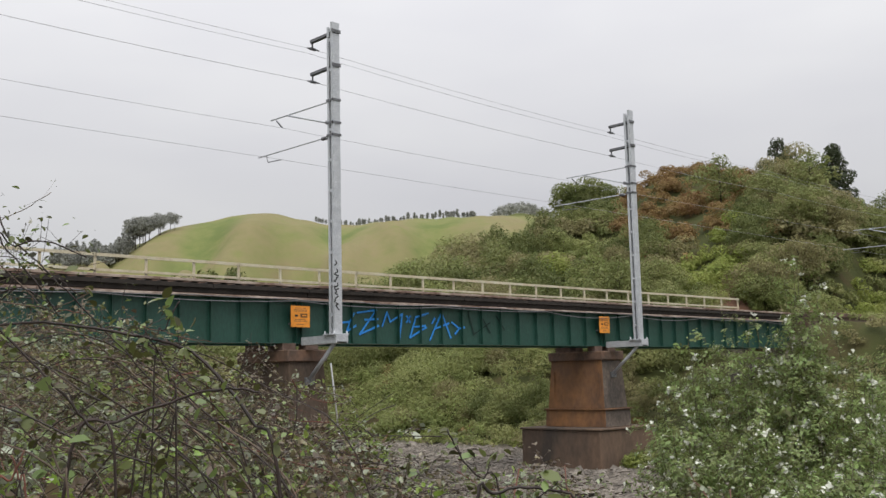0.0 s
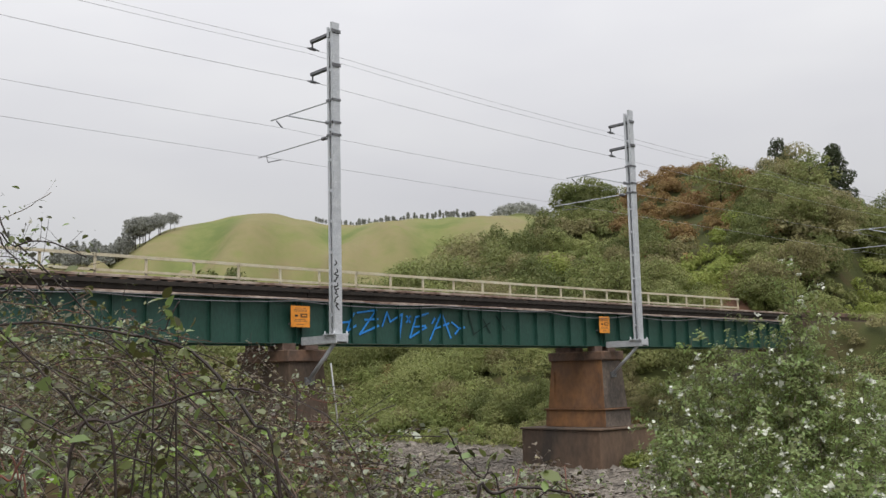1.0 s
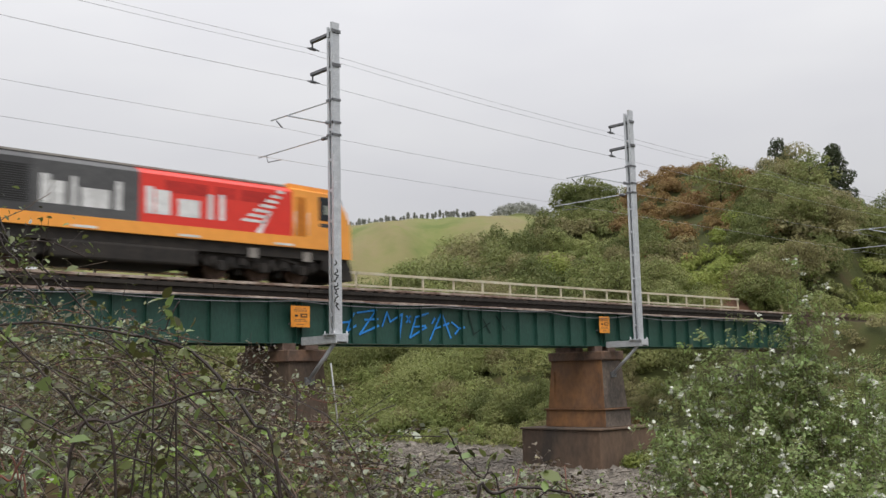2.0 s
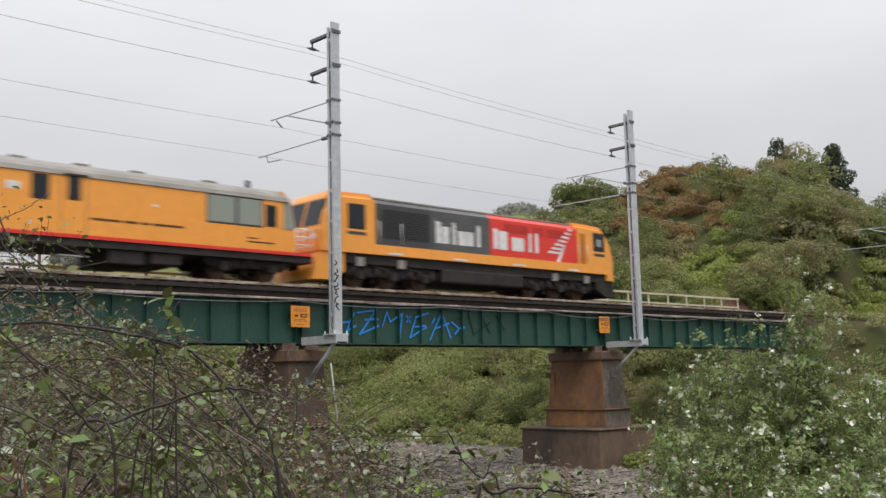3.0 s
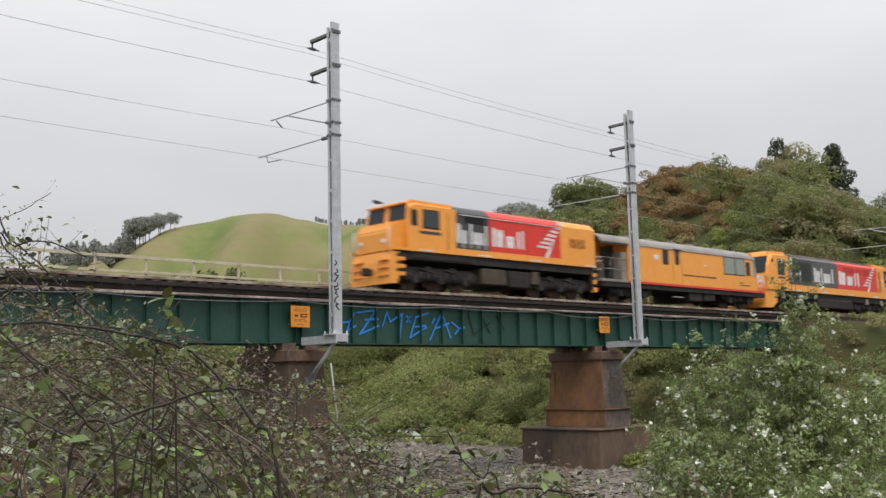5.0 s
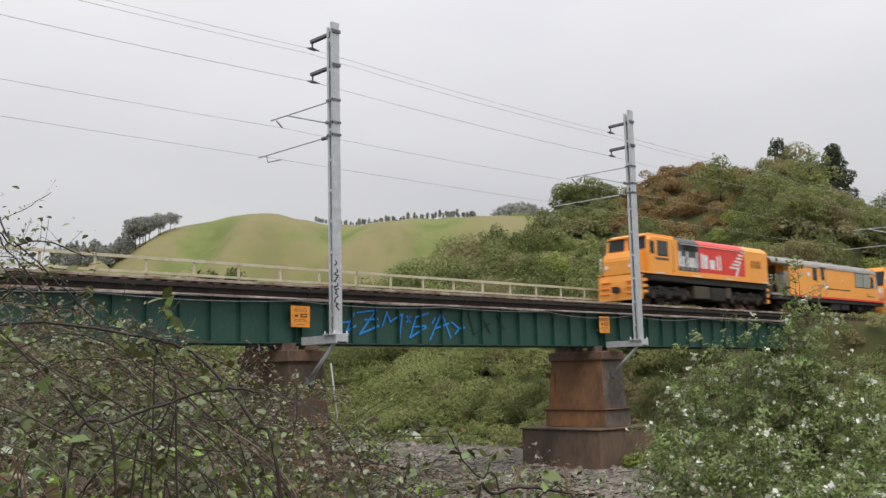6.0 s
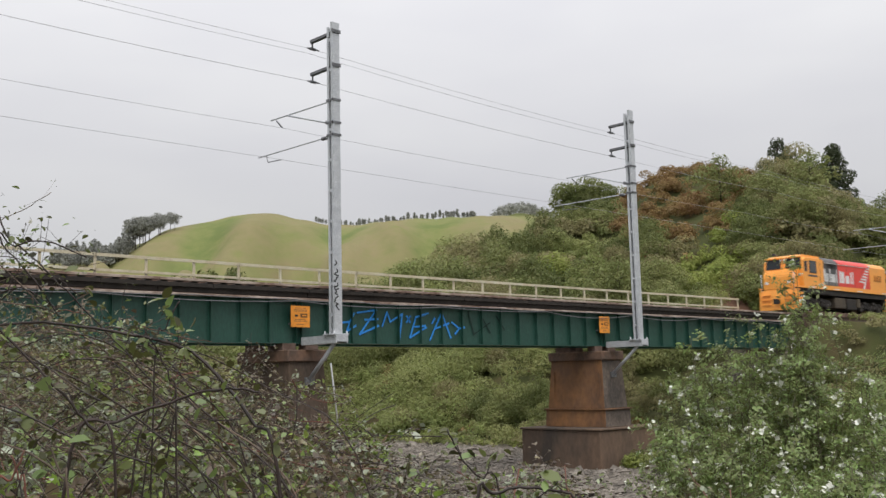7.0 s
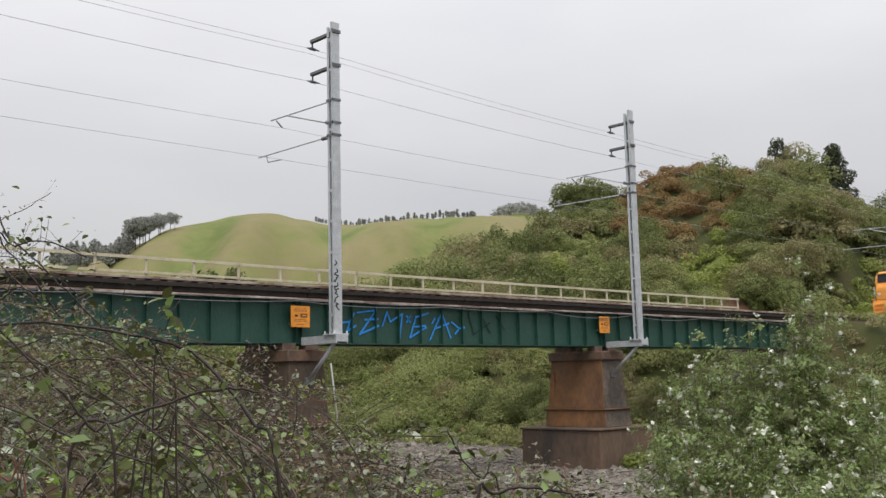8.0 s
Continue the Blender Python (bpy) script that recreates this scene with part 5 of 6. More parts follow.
class Vehicle:
    """A rail vehicle laid out in track metres, where it stands at the reference time."""

    def __init__(self, name, label, category, x0):
        self.x0 = x0
        self.root = thing(name, label, category, pose(x0, 0, 0), "train")
        TRAIN.append(self)

    def add(self, name, bm, mat, label="", parent=None, smooth_=False):
        bmesh.ops.translate(bm, verts=bm.verts, vec=(-self.x0, 0, 0))
        return part(name, bm, mat, parent or self.root, label, smooth_)

    def both(self, name, x0, x1, z0, z1, mat, y=1.33, out=0.012, label="", bevel=0.0, parent=None):
        for s in (-1, 1):
            ya, yb = sorted((s * (y - 0.02), s * (y + out)))
            self.add(name, boxes((x0, x1, ya, yb, z0, z1), bevel=bevel), mat, label, parent)

    def window(self, x0, x1, z0, z1, y=1.33, mat=None, frame_mat=None):
        for s in (-1, 1):
            ya, yb = sorted((s * (y - 0.02), s * (y + 0.016)))
            w = self.add("window_frame", boxes((x0 - 0.06, x1 + 0.06, ya, yb, z0 - 0.06, z1 + 0.06), bevel=0.014), frame_mat or BLACK)
            ya, yb = sorted((s * (y + 0.0), s * (y + 0.022)))
            self.add("pane", boxes((x0, x1, ya, yb, z0, z1), bevel=0.006), mat or GLASS, "", w)

    def bogie(self, xs, r=0.46, heavy=True):
        xa, xb = min(xs) - 0.75, max(xs) + 0.75
        bm = bmesh.new()
        for s in (-1, 1):
            y0, y1 = sorted((s * 0.86, s * 1.02))
            prism(bm, [(xa, 0.62), (xa + 0.2, 0.44), (xb - 0.2, 0.44), (xb, 0.62), (xb, 0.8), (xb - 0.35, 0.94), (xa + 0.35, 0.94), (xa, 0.8)], y0, y1)
            for x in xs:
                y2, y3 = sorted((s * 0.98, s * 1.15))
                box(bm, x - 0.17, x + 0.17, y2, y3, 0.30, 0.64, bevel=0.02)
                for d in (-0.34, 0.34):
                    tube(bm, [(x + d, s * 1.06, 0.36), (x + d, s * 1.06, 0.78)], 0.085, 8)
            for x in [(a + b) / 2 for a, b in zip(xs, xs[1:])]:
                y2, y3 = sorted((s * 1.0, s * 1.12))
                box(bm, x - 0.16, x + 0.16, y2, y3, 0.52, 1.0)
                tube(bm, [(x - 0.45, s * 1.1, 0.9), (x + 0.45, s * 1.1, 0.72)], 0.05, 6)
                box(bm, x - 0.09, x + 0.09, s * 0.7 - 0.1, s * 0.7 + 0.1, 0.2, 0.6)
        box(bm, xa + 0.5, xb - 0.5, -0.86, 0.86, 0.55, 0.85)
        b = self.add("bogie", bm, UNDER, "grimy dark steel bogie")
        for x in xs:
            w = bmesh.new()
            for s in (-1, 1):
                tube(w, [(0, s * 0.50, 0), (0, s * 0.53, 0)], r + 0.025, 20)
                tube(w, [(0, s * 0.53, 0), (0, s * 0.64, 0)], r, 20)
                tube(w, [(0, s * 0.64, 0), (0, s * 0.66, 0)], 0.16, 10)
                for k in range(5):
                    a = k * 2 * math.pi / 5
                    tube(w, [(0.28 * math.cos(a), s * 0.63, 0.28 * math.sin(a)), (0.28 * math.cos(a), s * 0.655, 0.28 * math.sin(a))], 0.06, 6)
            tube(w, [(0, -0.9, 0), (0, 0.9, 0)], 0.075, 8)
            ws = part("wheelset", w, RAIL, b, "worn steel wheelset")
            ws.matrix_basis = pose(x - self.x0, 0, r + 0.004)
            WHEELS.append((ws, x - self.x0, r))
        return b

    def coupler(self, x, d):
        self.add("coupler", boxes((min(x, x + d * 0.32), max(x, x + d * 0.32), -0.1, 0.1, 0.62, 0.86), (min(x + d * 0.24, x + d * 0.42), max(x + d * 0.24, x + d * 0.42), -0.17, 0.17, 0.58, 0.9), bevel=0.02), UNDER)

    def rail_(self, name, pts, r=0.02, mat=None):
        self.add(name, bar(pts, r, 6), mat or WHITE)


def shell(x0, x1, zb, zt, half=1.33, chamfer=0.34, low=0.30):
    """A body section with chamfered roof edges."""
    bm = bmesh.new()
    o = [(-half, zb), (half, zb), (half, zt - low), (half - chamfer * 0.45, zt - low * 0.4), (half - chamfer, zt), (-half + chamfer, zt), (-half + chamfer * 0.45, zt - low * 0.4), (-half, zt - low)]
    prism(bm, o, x0, x1, axis="x")
    return bm


def logo_bars(v, cells, z0, y=1.33):
    """A white logo as plain upright bars (x from, x to, height)."""
    for s in (-1, 1):
        for x0, x1, h in cells:
            ya, yb = sorted((s * (y - 0.01), s * (y + 0.008)))
            v.add("logo_bar", boxes((x0, x1, ya, yb, z0, z0 + h)), WHITE, "plain white logo shape")


def fern(v, x0, z0, k=1.0, y=1.33):
    for s in (-1, 1):
        ya, yb = sorted((s * (y - 0.01), s * (y + 0.009)))
        for i in range(7):
            bm = bmesh.new()
            x, z, ln = x0 + k * 0.24 * i, z0 + k * (0.06 + 0.19 * i), k * (0.95 - 0.10 * i)
            prism(bm, [(x, z), (x + ln, z - 0.03 * k), (x + ln + 0.06 * k, z + 0.06 * k), (x + 0.12 * k, z + 0.11 * k)], ya, yb)
            v.add("emblem_bar", bm, WHITE, "slanted white emblem stripe")
        bm = bmesh.new()
        prism(bm, [(x0 + 0.55 * k, z0 - 0.38 * k), (x0 + 0.8 * k, z0 - 0.38 * k), (x0 + 1.25 * k, z0 + 0.42 * k), (x0 + 1.16 * k, z0 + 0.46 * k)], ya, yb)
        v.add("emblem_bar", bm, WHITE, "slanted white emblem stripe")


def make_rear_loco():
    v = Vehicle("locomotive", "orange, grey and red diesel locomotive with a single cab", "locomotive", 20.3)
    zb, zt = 1.62, 3.66
    # underframe and walkway
    v.add("underframe", boxes((14.4, 27.0, -1.25, 1.25, 1.22, 1.6)), UNDER, "black underframe")
    v.both("sill", 14.2, 27.05, 1.56, 1.66, ORANGE, 1.30, 0.05)
    for x in (15.6, 19.0, 22.3, 26.2):
        v.both("step_label", x, x + 0.75, 1.60, 1.66, WHITE, 1.345, 0.012)
    # nose
    bm = bmesh.new()
    prism(bm, [(14.2, 1.5), (15.1, 1.5), (15.1, 2.78), (14.6, 2.76), (14.32, 2.66), (14.2, 2.35)], -1.02, 1.02)
    bmesh.ops.bevel(bm, geom=list(bm.edges), offset=0.06, segments=2, affect="EDGES")
    v.add("nose", bm, ORANGE)
    # cab with raked upper front
    bm = bmesh.new()
    prism(bm, [(15.0, zb), (17.68, zb), (17.68, 3.68), (15.35, 3.70), (15.08, 3.58), (14.98, 2.75)], -1.33, 1.33)
    sel = [e for e in bm.edges if all(q.co.z > 3.5 for q in e.verts) and abs(e.verts[0].co.y - e.verts[1].co.y) < 0.01]
    bmesh.ops.bevel(bm, geom=sel, offset=0.22, segments=3, affect="EDGES")
    cab = v.add("cab", bm, ORANGE, "orange driving cab")
    for s in (-1, 1):
        y0, y1 = sorted((s * 0.16, s * 1.16))
        bm = bmesh.new()
        prism(bm, [(14.955, 2.86), (14.995, 2.86), (15.10, 3.46), (15.06, 3.48)], y0, y1)
        v.add("windscreen", bm, GLASS, "dark windscreen", cab)
    v.window(15.85, 16.68, 2.58, 3.26, mat=GLASS_M)
    v.window(15.22, 15.46, 2.66, 3.2, mat=GLASS)
    v.both("door_line", 17.2, 17.23, 1.75, 3.3, BLACK, 1.33, 0.006)
    v.both("number_bar", 15.6, 16.8, 2.30, 2.42, GREY, 1.33, 0.008)
    v.add("visor", boxes((14.94, 15.1, -1.2, 1.2, 3.50, 3.56)), ORANGE)
    # hood sections
    v.add("hood", shell(17.69, 19.68, zb, zt), GREY, "dark grey hood section")
    v.add("hood", shell(19.69, 24.42, zb, zt), RED, "red hood section")
    v.add("hood", shell(24.43, 27.0, zb, zt), ORANGE, "orange hood end")
    v.both("hood_band", 17.7, 24.45, 1.66, 1.84, ORANGE, 1.33, 0.006)
    bm = bmesh.new()
    v.both("louvre", 25.1, 26.25, 2.42, 2.84, material("shadowed_louvre", (0.30, 0.10, 0.012), 0.6, bump=0), 1.33, 0.008)
    for i in range(7):
        v.both("louvre_slat", 25.1, 26.25, 2.44 + i * 0.058, 2.465 + i * 0.058, ORANGE, 1.335, 0.02)
    for i in range(2):
        v.both("air_grille", 18.2 + i * 0.0, 19.4, 2.95, 3.3, BLACK, 1.33, 0.006)
    for i in range(8):
        v.both("grille_slat", 18.2, 19.4, 2.96 + i * 0.042, 2.975 + i * 0.042, GREY, 1.334, 0.014)
    for x in (18.0, 18.45, 18.9, 19.35):
        v.both("door_seam", x, x + 0.18, 1.9, 2.35, ROOFG, 1.33, 0.005)
    for x in (20.9, 22.1, 23.3):
        v.both("door_seam", x, x + 0.015, 1.86, 3.2, GREY, 1.33, 0.004)
    # roof
    v.add("roof_band", boxes((17.7, 26.9, -0.6, 0.6, zt - 0.01, zt + 0.05)), ROOFG)
    v.add("radiator_hatch", boxes((23.0, 26.2, -0.8, 0.8, zt, zt + 0.07), bevel=0.02), GREY)
    v.add("exhaust_stack", boxes((20.4, 21.0, -0.25, 0.25, zt, zt + 0.16), bevel=0.02), UNDER)
    v.add("horn", bar([(15.2, 0.5, 3.76), (14.75, 0.5, 3.78)], 0.05, 8, 0.09), GREY)
    for s in (-1, 1):
        v.rail_("handrail", [(17.9, s * 1.36, 3.28), (24.4, s * 1.36, 3.28)], 0.018)
        v.rail_("handrail", [(14.16, s * 1.1, 1.4), (14.16, s * 1.1, 2.5)], 0.02)
        v.rail_("mirror_arm", [(15.2, s * 1.36, 3.2), (14.9, s * 1.6, 3.2)], 0.02, GREY)
    logo_bars(v, [(17.72, 17.95, 0.82), (18.02, 18.3, 0.55), (18.5, 18.62, 0.85), (18.7, 19.3, 0.52), (19.42, 19.55, 0.85), (19.86, 20.08, 0.82), (20.14, 20.55, 0.76), (20.75, 21.25, 0.52), (21.45, 21.6, 0.76), (21.75, 21.9, 0.82)], 2.08)
    fern(v, 22.75, 2.2, 1.0)
    # pilot
    bm = bmesh.new()
    prism(bm, [(14.1, 0.22), (14.4, 0.22), (14.55, 0.6), (14.55, 1.5), (14.22, 1.5), (14.15, 1.1)], -1.28, 1.28)
    v.add("pilot", bm, ORANGE, "orange pilot plate")
    for z in (0.55, 0.85, 1.15):
        v.add("pilot_step", boxes((14.5, 14.8, -1.33, 1.33, z, z + 0.14), (14.04, 14.16, -1.1, -0.5, z, z + 0.05), (14.04, 14.16, 0.5, 1.1, z, z + 0.05)), ORANGE)
        v.add("step_gap", boxes((14.4, 14.7, -1.30, 1.30, z + 0.15, z + 0.26)), UNDER)
    for y in (-0.75, 0.75):
        v.add("headlight", bar([(14.24, y, 1.95), (14.16, y, 1.95)], 0.1, 12), WHITE)
    v.coupler(14.16, -1)
    v.add("end_steps", boxes((26.85, 27.1, -1.3, -1.0, 0.4, 0.62), (26.85, 27.1, -1.3, -1.0, 0.78, 0.98), (26.85, 27.1, -1.3, -1.0, 1.14, 1.3), (26.85, 27.1, 1.0, 1.3, 0.4, 0.62), (26.85, 27.1, 1.0, 1.3, 0.78, 0.98)), ORANGE, "orange end steps")
    v.add("end_plate", boxes((26.75, 26.95, -1.25, 1.25, 0.5, 1.3)), UNDER)
    v.coupler(27.0, 1)
    # tanks and gear
    v.add("fuel_tank", boxes((19.3, 20.85, -1.2, 1.2, 0.42, 1.12), bevel=0.06), UNDER2, "dusty brown fuel tank")
    v.add("air_tank", boxes((21.0, 22.4, -1.2, 1.2, 0.36, 1.1), bevel=0.06), UNDER)
    v.add("battery_box", boxes((22.5, 23.0, -1.2, 1.2, 0.55, 1.15), bevel=0.03), UNDER2)
    v.both("side_box", 15.2, 18.6, 1.28, 1.55, UNDER, 1.26, 0.03)
    v.bogie((15.55, 16.95, 18.35))
    v.bogie((23.2, 24.6, 26.0))
    return v


def make_inspection_car():
    v = Vehicle("inspection_car", "orange track inspection car with a rounded grey roof and end balcony", "rail car", 35.0)
    zb, ze, half = 1.08, 2.9, 1.33

    def roof(x0, x1):
        bm = bmesh.new()
        outer = [(half * 1.03 * math.cos(a), ze + 0.58 * math.sin(a)) for a in np.linspace(0, math.pi, 13)]
        inner = [(half * 0.97 * math.cos(a), ze - 0.02 + 0.53 * math.sin(a)) for a in np.linspace(math.pi, 0, 13)]
        a = [bm.verts.new((x0, *q)) for q in outer + inner]
        b = [bm.verts.new((x1, *q)) for q in outer + inner]
        k = len(a)
        fs = [bm.faces.new((a[i], a[(i + 1) % k], b[(i + 1) % k], b[i])) for i in range(k)]
        for f in fs[13:25]:
            f.material_index = 1
        for i in range(12):
            fs.append(bm.faces.new((a[i + 1], a[i], a[k - 1 - i], a[k - 2 - i])))
            fs.append(bm.faces.new((b[i], b[i + 1], b[k - 2 - i], b[k - 1 - i])))
        bmesh.ops.recalc_face_normals(bm, faces=fs)
        return bm
    v.add("roof", roof(27.45, 41.9), [ROOFG, material("brown_lining", (0.30, 0.135, 0.05), 0.6, bump=0)], "rounded pale grey roof")
    v.add("canopy_fascia", boxes((27.45, 29.6, -1.37, -1.31, 2.83, 2.93)), UNDER2)
    v.add("canopy_fascia", boxes((27.45, 29.6, 1.31, 1.37, 2.83, 2.93)), UNDER2)
    bm = bmesh.new()
    prism(bm, [(-half, zb), (half, zb), (half, ze), (half * 0.9, ze + 0.24), (half * 0.55, ze + 0.46), (0, ze + 0.52), (-half * 0.55, ze + 0.46), (-half * 0.9, ze + 0.24), (-half, ze)], 29.65, 41.7, axis="x")
    body = v.add("body", bm, ORANGE, "orange body")
    v.add("end_door", boxes((29.6, 29.66, -0.4, 0.4, 1.1, 2.95)), GREY, "", body)
    v.both("red_stripe", 29.6, 42.9, 0.98, 1.09, RED, 1.33, 0.012)
    v.add("underframe", boxes((27.5, 43.0, -1.28, 1.28, 0.74, 0.98)), UNDER, "black underframe")
    v.add("balcony_floor", boxes((27.45, 29.65, -1.32, 1.32, 0.98, 1.1)), ROOFG)
    v.add("balcony_locker", boxes((29.2, 29.6, -1.25, -0.7, 1.1, 2.5), bevel=0.02), ROOFG)
    v.add("balcony_cabinet", boxes((27.7, 28.4, 0.2, 1.2, 1.1, 2.3), (27.75, 28.2, -0.9, -0.2, 1.1, 1.9), bevel=0.02), UNDER2)
    for s in (-1, 1):
        for z in (1.6, 2.15):
            v.rail_("balcony_rail", [(27.5, s * 1.3, z), (29.6, s * 1.3, z)], 0.016, ROOFG)
        for x in (27.5, 28.2, 28.9):
            v.rail_("balcony_post", [(x, s * 1.3, 1.1), (x, s * 1.3, 2.15)], 0.018, ROOFG)
    for z in (1.55, 1.95, 2.15):
        v.rail_("balcony_rail", [(27.5, -1.3, z), (27.5, 1.3, z)], 0.02)
    # windows and doors
    v.window(32.7, 33.12, 2.14, 2.80, mat=GLASS)
    v.window(33.82, 34.1, 2.2, 2.86, mat=GLASS)
    for x in (33.55, 34.35):
        v.both("door_line", x, x + 0.02, 1.12, 2.88, GREY, 1.33, 0.005)
    v.both("door_hood", 33.6, 34.4, 2.9, 2.96, UNDER, 1.33, 0.05)
    for a, b in ((38.62, 39.68), (39.8, 40.75)):
        v.window(a, b, 1.94, 2.84, mat=GLASS_L, frame_mat=GREY)
    v.window(40.98, 41.33, 2.0, 2.66, mat=GLASS)
    v.both("notice", 31.9, 32.3, 2.3, 2.55, WHITE, 1.33, 0.006)
    v.both("notice", 36.6, 36.75, 2.2, 2.3, WHITE, 1.33, 0.006)
    for a, b in ((34.5, 35.5), (35.6, 36.1), (36.2, 36.5), (36.6, 37.7)):
        v.both("lettering_bar", a, b, 1.58, 1.66, material("brown_print", (0.14, 0.055, 0.015), 0.6, bump=0), 1.33, 0.006)
    v.both("lettering_bar", 40.2, 41.3, 1.32, 1.37, BLACK, 1.33, 0.006)
    v.both("lettering_bar", 40.2, 40.6, 1.46, 1.5, BLACK, 1.33, 0.006)
    # glazed end
    bm = bmesh.new()
    prism(bm, [(41.7, zb), (42.25, zb), (42.25, 1.9), (42.05, 2.98), (41.7, 3.3)], -1.25, 1.25)
    v.add("observation_end", bm, ORANGE)
    for s in (-1, 1):
        ya, yb = sorted((s * 1.24, s * 1.27))
        bm = bmesh.new()
        prism(bm, [(41.74, 1.92), (42.2, 1.92), (42.03, 2.9), (41.74, 2.95)], ya, yb)
        v.add("side_pane", bm, GLASS_L)
    bm = bmesh.new()
    prism(bm, [(42.24, 1.96), (42.28, 1.96), (42.09, 2.92), (42.05, 2.92)], -1.15, 1.15)
    v.add("end_window", bm, GLASS, "dark end window")
    v.add("end_platform", boxes((42.2, 43.0, -1.3, 1.3, 0.98, 1.08)), RED)
    for s in (-1, 1):
        for x in (42.3, 42.6, 42.95):
            v.rail_("end_post", [(x, s * 1.28, 1.08), (x, s * 1.28, 2.0)], 0.022)
        for z in (1.4, 1.7, 2.0):
            v.rail_("end_rail", [(42.3, s * 1.28, z), (42.95, s * 1.28, z)], 0.02)
    for z in (1.4, 1.7, 2.0):
        v.rail_("end_rail", [(42.95, -1.28, z), (42.95, 1.28, z)], 0.02)
    # roof and under gear
    for x in (30.3, 32.2, 34.2, 36.1, 38.8):
        v.add("roof_vent", boxes((x, x + 0.5, -0.75, -0.35, 3.3, 3.47), bevel=0.02), ROOFG)
    v.add("roof_mast", boxes((40.6, 40.75, -0.6, -0.5, 3.2, 3.68)), UNDER)
    v.add("equipment_box", boxes((35.2, 36.4, -1.2, 1.2, 0.28, 0.74), bevel=0.03), UNDER)
    v.add("equipment_box", boxes((36.6, 37.7, -1.2, 1.2, 0.34, 0.74), bevel=0.03), UNDER)
    v.add("foot_step", boxes((33.5, 34.4, -1.34, -1.2, 0.4, 0.45)), ROOFG)
    v.bogie((29.2, 31.2), 0.40)
    v.bogie((39.4, 41.4), 0.40)
    v.coupler(27.5, -1)
    v.coupler(43.0, 1)
    return v


def make_front_loco():
    v = Vehicle("locomotive", "orange, grey and red diesel locomotive with two cabs", "locomotive", 52.2)
    zb, zt = 1.28, 3.56
    v.add("body", shell(46.0, 48.95, zb + 0.4, zt, 1.33, 0.45, 0.26), GREY, "dark grey body section")
    v.add("body", shell(48.96, 52.40, zb + 0.4, zt, 1.33, 0.45, 0.26), material("mid_grey_livery", (0.105, 0.105, 0.108), 0.4, bump=0.02), "mid grey body section")
    v.add("body", shell(52.41, 58.35, zb + 0.4, zt, 1.33, 0.45, 0.26), RED, "red body section")
    v.add("sill_band", boxes((45.9, 58.4, -1.34, 1.34, zb, zb + 0.4)), ORANGE, "orange sill band")
    v.add("roof_band", boxes((46.0, 58.3, -0.98, 0.98, zt - 0.02, zt + 0.05)), ROOFG, "pale grey roof")
    for i in range(5):
        v.add("roof_hatch", boxes((46.6 + i * 2.3, 48.3 + i * 2.3, -0.7, 0.7, zt + 0.05, zt + 0.12), bevel=0.02), GREY)
    v.both("air_intake", 46.35, 48.8, 1.95, 3.1, BLACK, 1.33, 0.005)
    for i in range(16):
        v.both("intake_slat", 46.35, 48.8, 1.97 + i * 0.07, 1.99 + i * 0.07, GREY, 1.334, 0.012)
    for a, b in ((53.3, 54.9), (55.2, 56.0), (56.2, 57.4)):
        v.both("body_panel", a, b, 2.75, 3.15, material("red_panel", (0.56, 0.028, 0.02), 0.4, bump=0), 1.33, 0.006)
    # cabs: the left one faces back along the train
    for d, xa, xb in ((-1, 43.35, 45.98), (1, 61.05, 58.37)):
        bm = bmesh.new()
        prism(bm, [(xb, zb), (xa, zb), (xa - d * 0.02, 2.1), (xa - d * 0.42, 3.38), (xa - d * 0.62, 3.62), (xb, 3.68)], -1.33, 1.33)
        sel = [e for e in bm.edges if all(q.co.z > 3.3 for q in e.verts) and abs(e.verts[0].co.y - e.verts[1].co.y) < 0.01]
        bmesh.ops.bevel(bm, geom=sel, offset=0.26, segments=3, affect="EDGES")
        cab = v.add("cab", bm, ORANGE, "orange driving cab")
        for s in (-1, 1):
            y0, y1 = sorted((s * 0.08, s * 1.14))
            bm = bmesh.new()
            prism(bm, [(xa + d * 0.025 - d * 0.08, 2.28), (xa - d * 0.14, 2.28), (xa - d * 0.46, 3.3), (xa + d * 0.03 - d * 0.40, 3.3)], y0, y1)
            v.add("windscreen", bm, GLASS, "dark windscreen", cab)
            v.add("headlight", bar([(xa - d * 0.05, s * 0.9, 1.85), (xa + d * 0.03, s * 0.9, 1.85)], 0.11, 12), WHITE, "", cab)
    v.window(44.68, 45.42, 2.26, 3.12)
    v.window(59.62, 60.36, 2.42, 3.2)
    # pale patch laid on the pane for the bright interior behind it
    v.both("bright_interior_patch", 59.8, 60.15, 2.6, 2.95, GLASS_L, 1.335, 0.024)
    v.both("number_bar", 44.6, 45.5, 1.98, 2.1, GREY, 1.33, 0.008)
    v.both("number_bar", 59.6, 60.4, 2.12, 2.26, GREY, 1.33, 0.008)
    v.both("cab_door", 58.55, 58.95, 1.7, 3.15, material("orange_door", (0.62, 0.20, 0.014), 0.45, bump=0), 1.33, 0.006)
    for s in (-1, 1):
        for x in (46.15, 47.3, 58.45, 59.05):
            v.rail_("grab_rail", [(x, s * 1.38, 1.75), (x, s * 1.38, 2.6)], 0.018)
    for x in (46.6, 50.2, 53.8, 57.6):
        v.both("step_label", x, x + 0.8, 1.32, 1.40, WHITE, 1.34, 0.012)
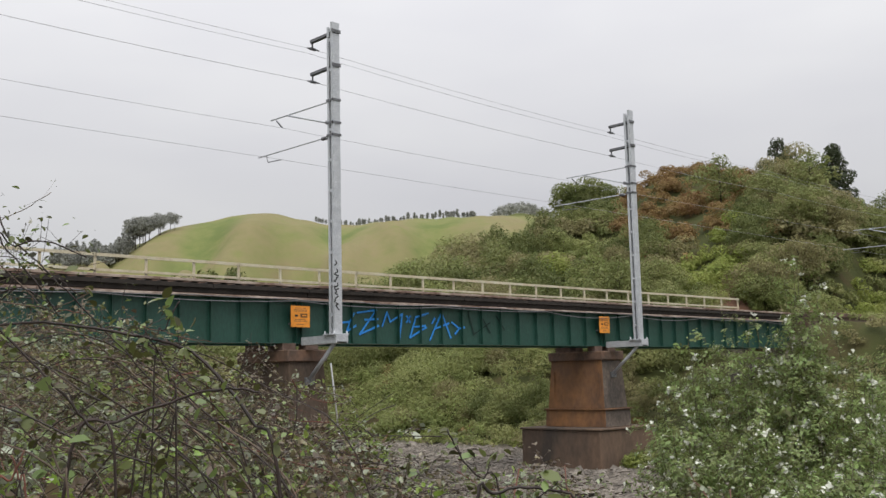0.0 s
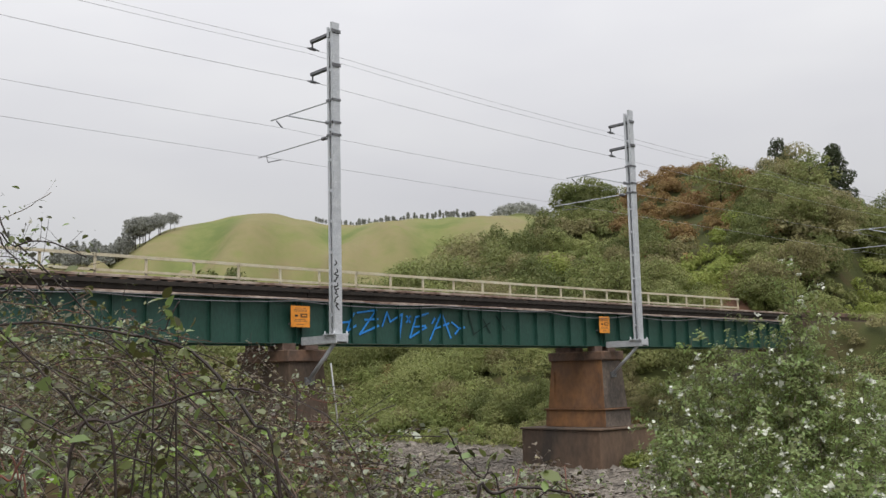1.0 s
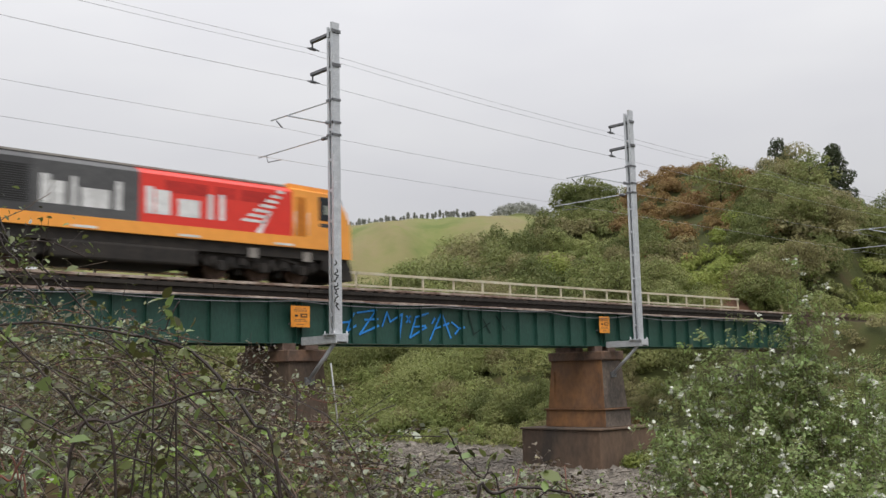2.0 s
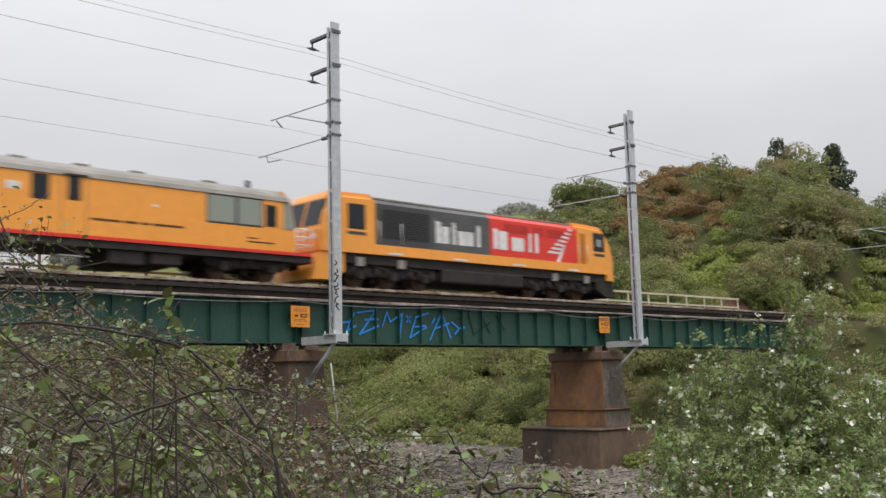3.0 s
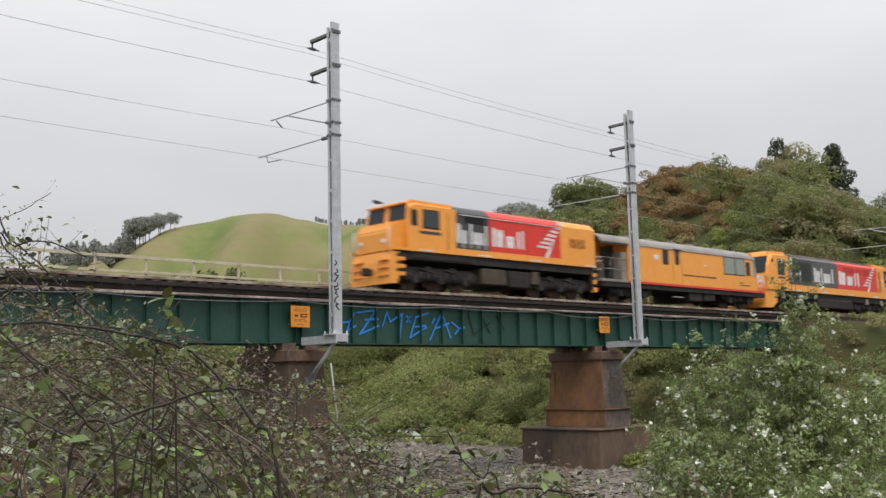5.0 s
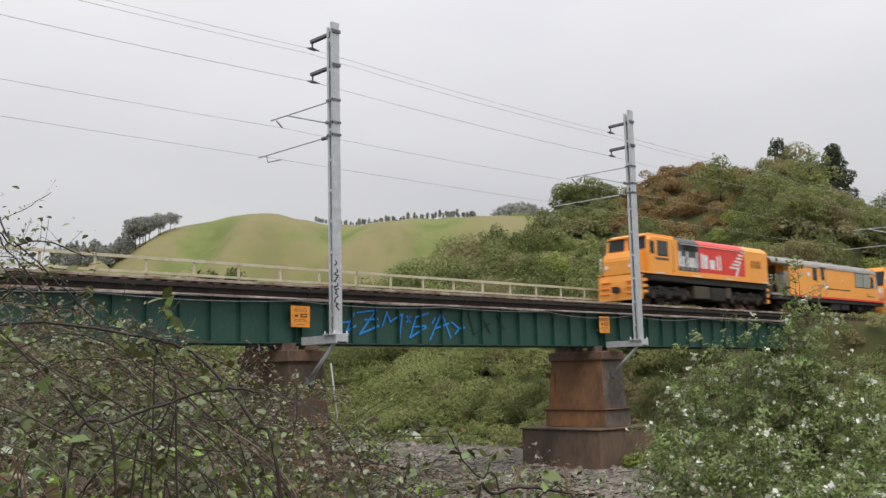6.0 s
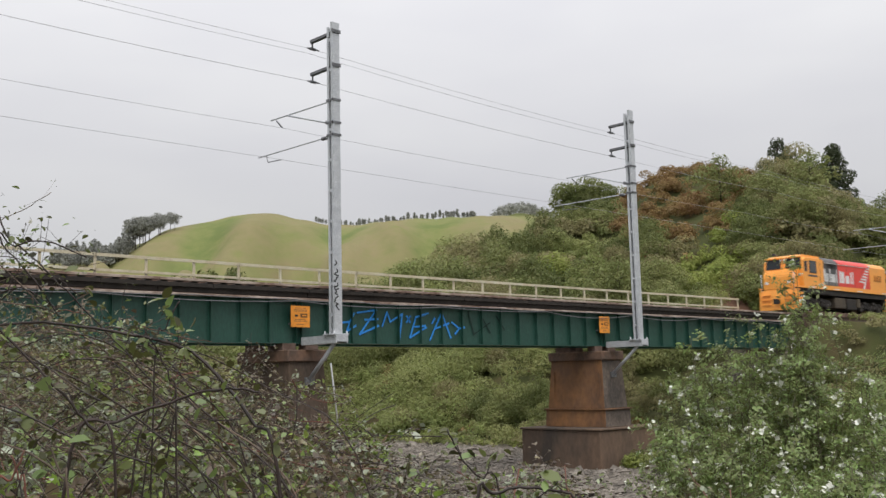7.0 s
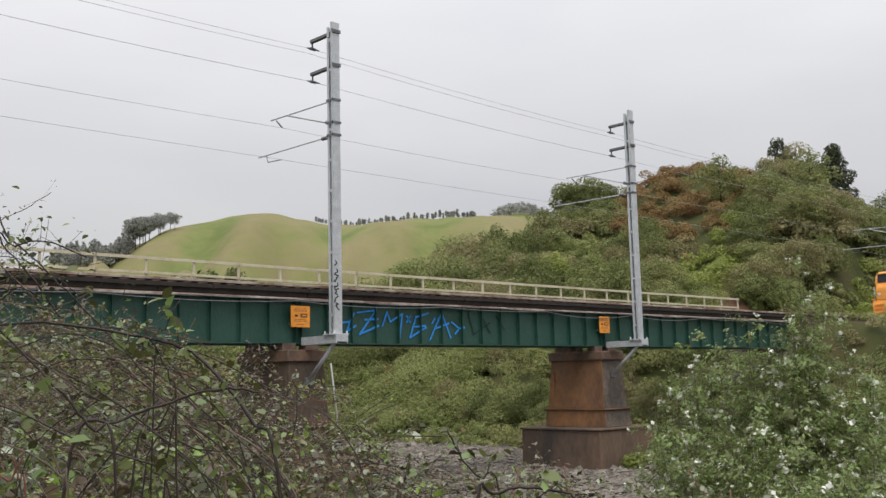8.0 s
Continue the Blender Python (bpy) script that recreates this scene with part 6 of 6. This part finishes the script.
    logo_bars(v, [(49.2, 49.5, 0.9), (49.56, 49.95, 0.72), (50.15, 50.32, 0.92), (50.48, 51.4, 0.6), (51.6, 51.8, 0.92), (52.62, 52.9, 0.9), (52.96, 53.5, 0.82), (53.8, 54.6, 0.6), (54.9, 55.1, 0.86), (55.35, 55.55, 0.9)], 1.98)
    fern(v, 56.2, 2.0, 1.0)
    # ends
    bm = bmesh.new()
    prism(bm, [(43.05, 0.2), (43.9, 0.2), (44.5, 0.55), (44.5, 1.3), (43.4, 1.3), (43.2, 0.7)], -1.25, 1.25)
    v.add("pilot", bm, ORANGE, "orange pilot plate")
    bm = bmesh.new()
    prism(bm, [(61.25, 0.2), (60.5, 0.2), (59.8, 0.55), (59.8, 1.28), (60.9, 1.28), (61.1, 0.7)], -1.22, 1.22)
    v.add("pilot", bm, UNDER, "black pilot plate")
    v.add("skirt", boxes((60.55, 61.06, -1.33, 1.33, 0.98, 1.28)), ORANGE)
    v.coupler(43.3, -1)
    v.coupler(61.0, 1)
    # under gear
    v.add("underframe", boxes((44.4, 60.0, -1.2, 1.2, 0.9, 1.28)), UNDER, "black underframe")
    v.add("fuel_tank", boxes((49.6, 54.6, -1.25, 1.25, 0.36, 0.95), bevel=0.08), UNDER, "black fuel tank")
    for x in (45.1, 47.2, 56.6, 58.9):
        v.both("sand_box", x, x + 0.35, 0.8, 1.15, ROOFG, 1.2, 0.06)
    v.bogie((45.4, 47.1, 48.8), 0.47)
    v.bogie((55.6, 57.3, 59.0), 0.47)
    return v


make_rear_loco()
make_inspection_car()
make_front_loco()


def travel(t):
    # the train gathers a little speed
    d = t - 4.2
    return SPEED * (t - REF) + 0.13 * d + 0.018 * d * d


def motions():
    for v in TRAIN:
        walk(v.root, [(k * 0.5, pose(v.x0 + travel(k * 0.5), 0, 0.004)) for k in range(17)])
    for ws, x, r in WHEELS:
        walk(ws, [(k / 30, pose(x, 0, r + 0.004, 0, math.degrees(travel(k / 30) / r) % 360, 0)) for k in range(241)])
    for i, s in enumerate(SHRUBS):
        base = s.matrix_world.copy()
        gusts = (0.0, 0.6, -0.5, 0.8, 0.1, -0.7, 0.5, -0.2, 0.7, -0.6, 0.2, 0.6, -0.4, 0.3, -0.7, 0.4, 0.0)
        walk(s, [(k * 0.5, base @ pose(0, 0, 0, 1.1 * gusts[(k + 2 * i) % 17], 0.9 * gusts[(k + 5 + i) % 17], 0)) for k in range(17)])


motions()
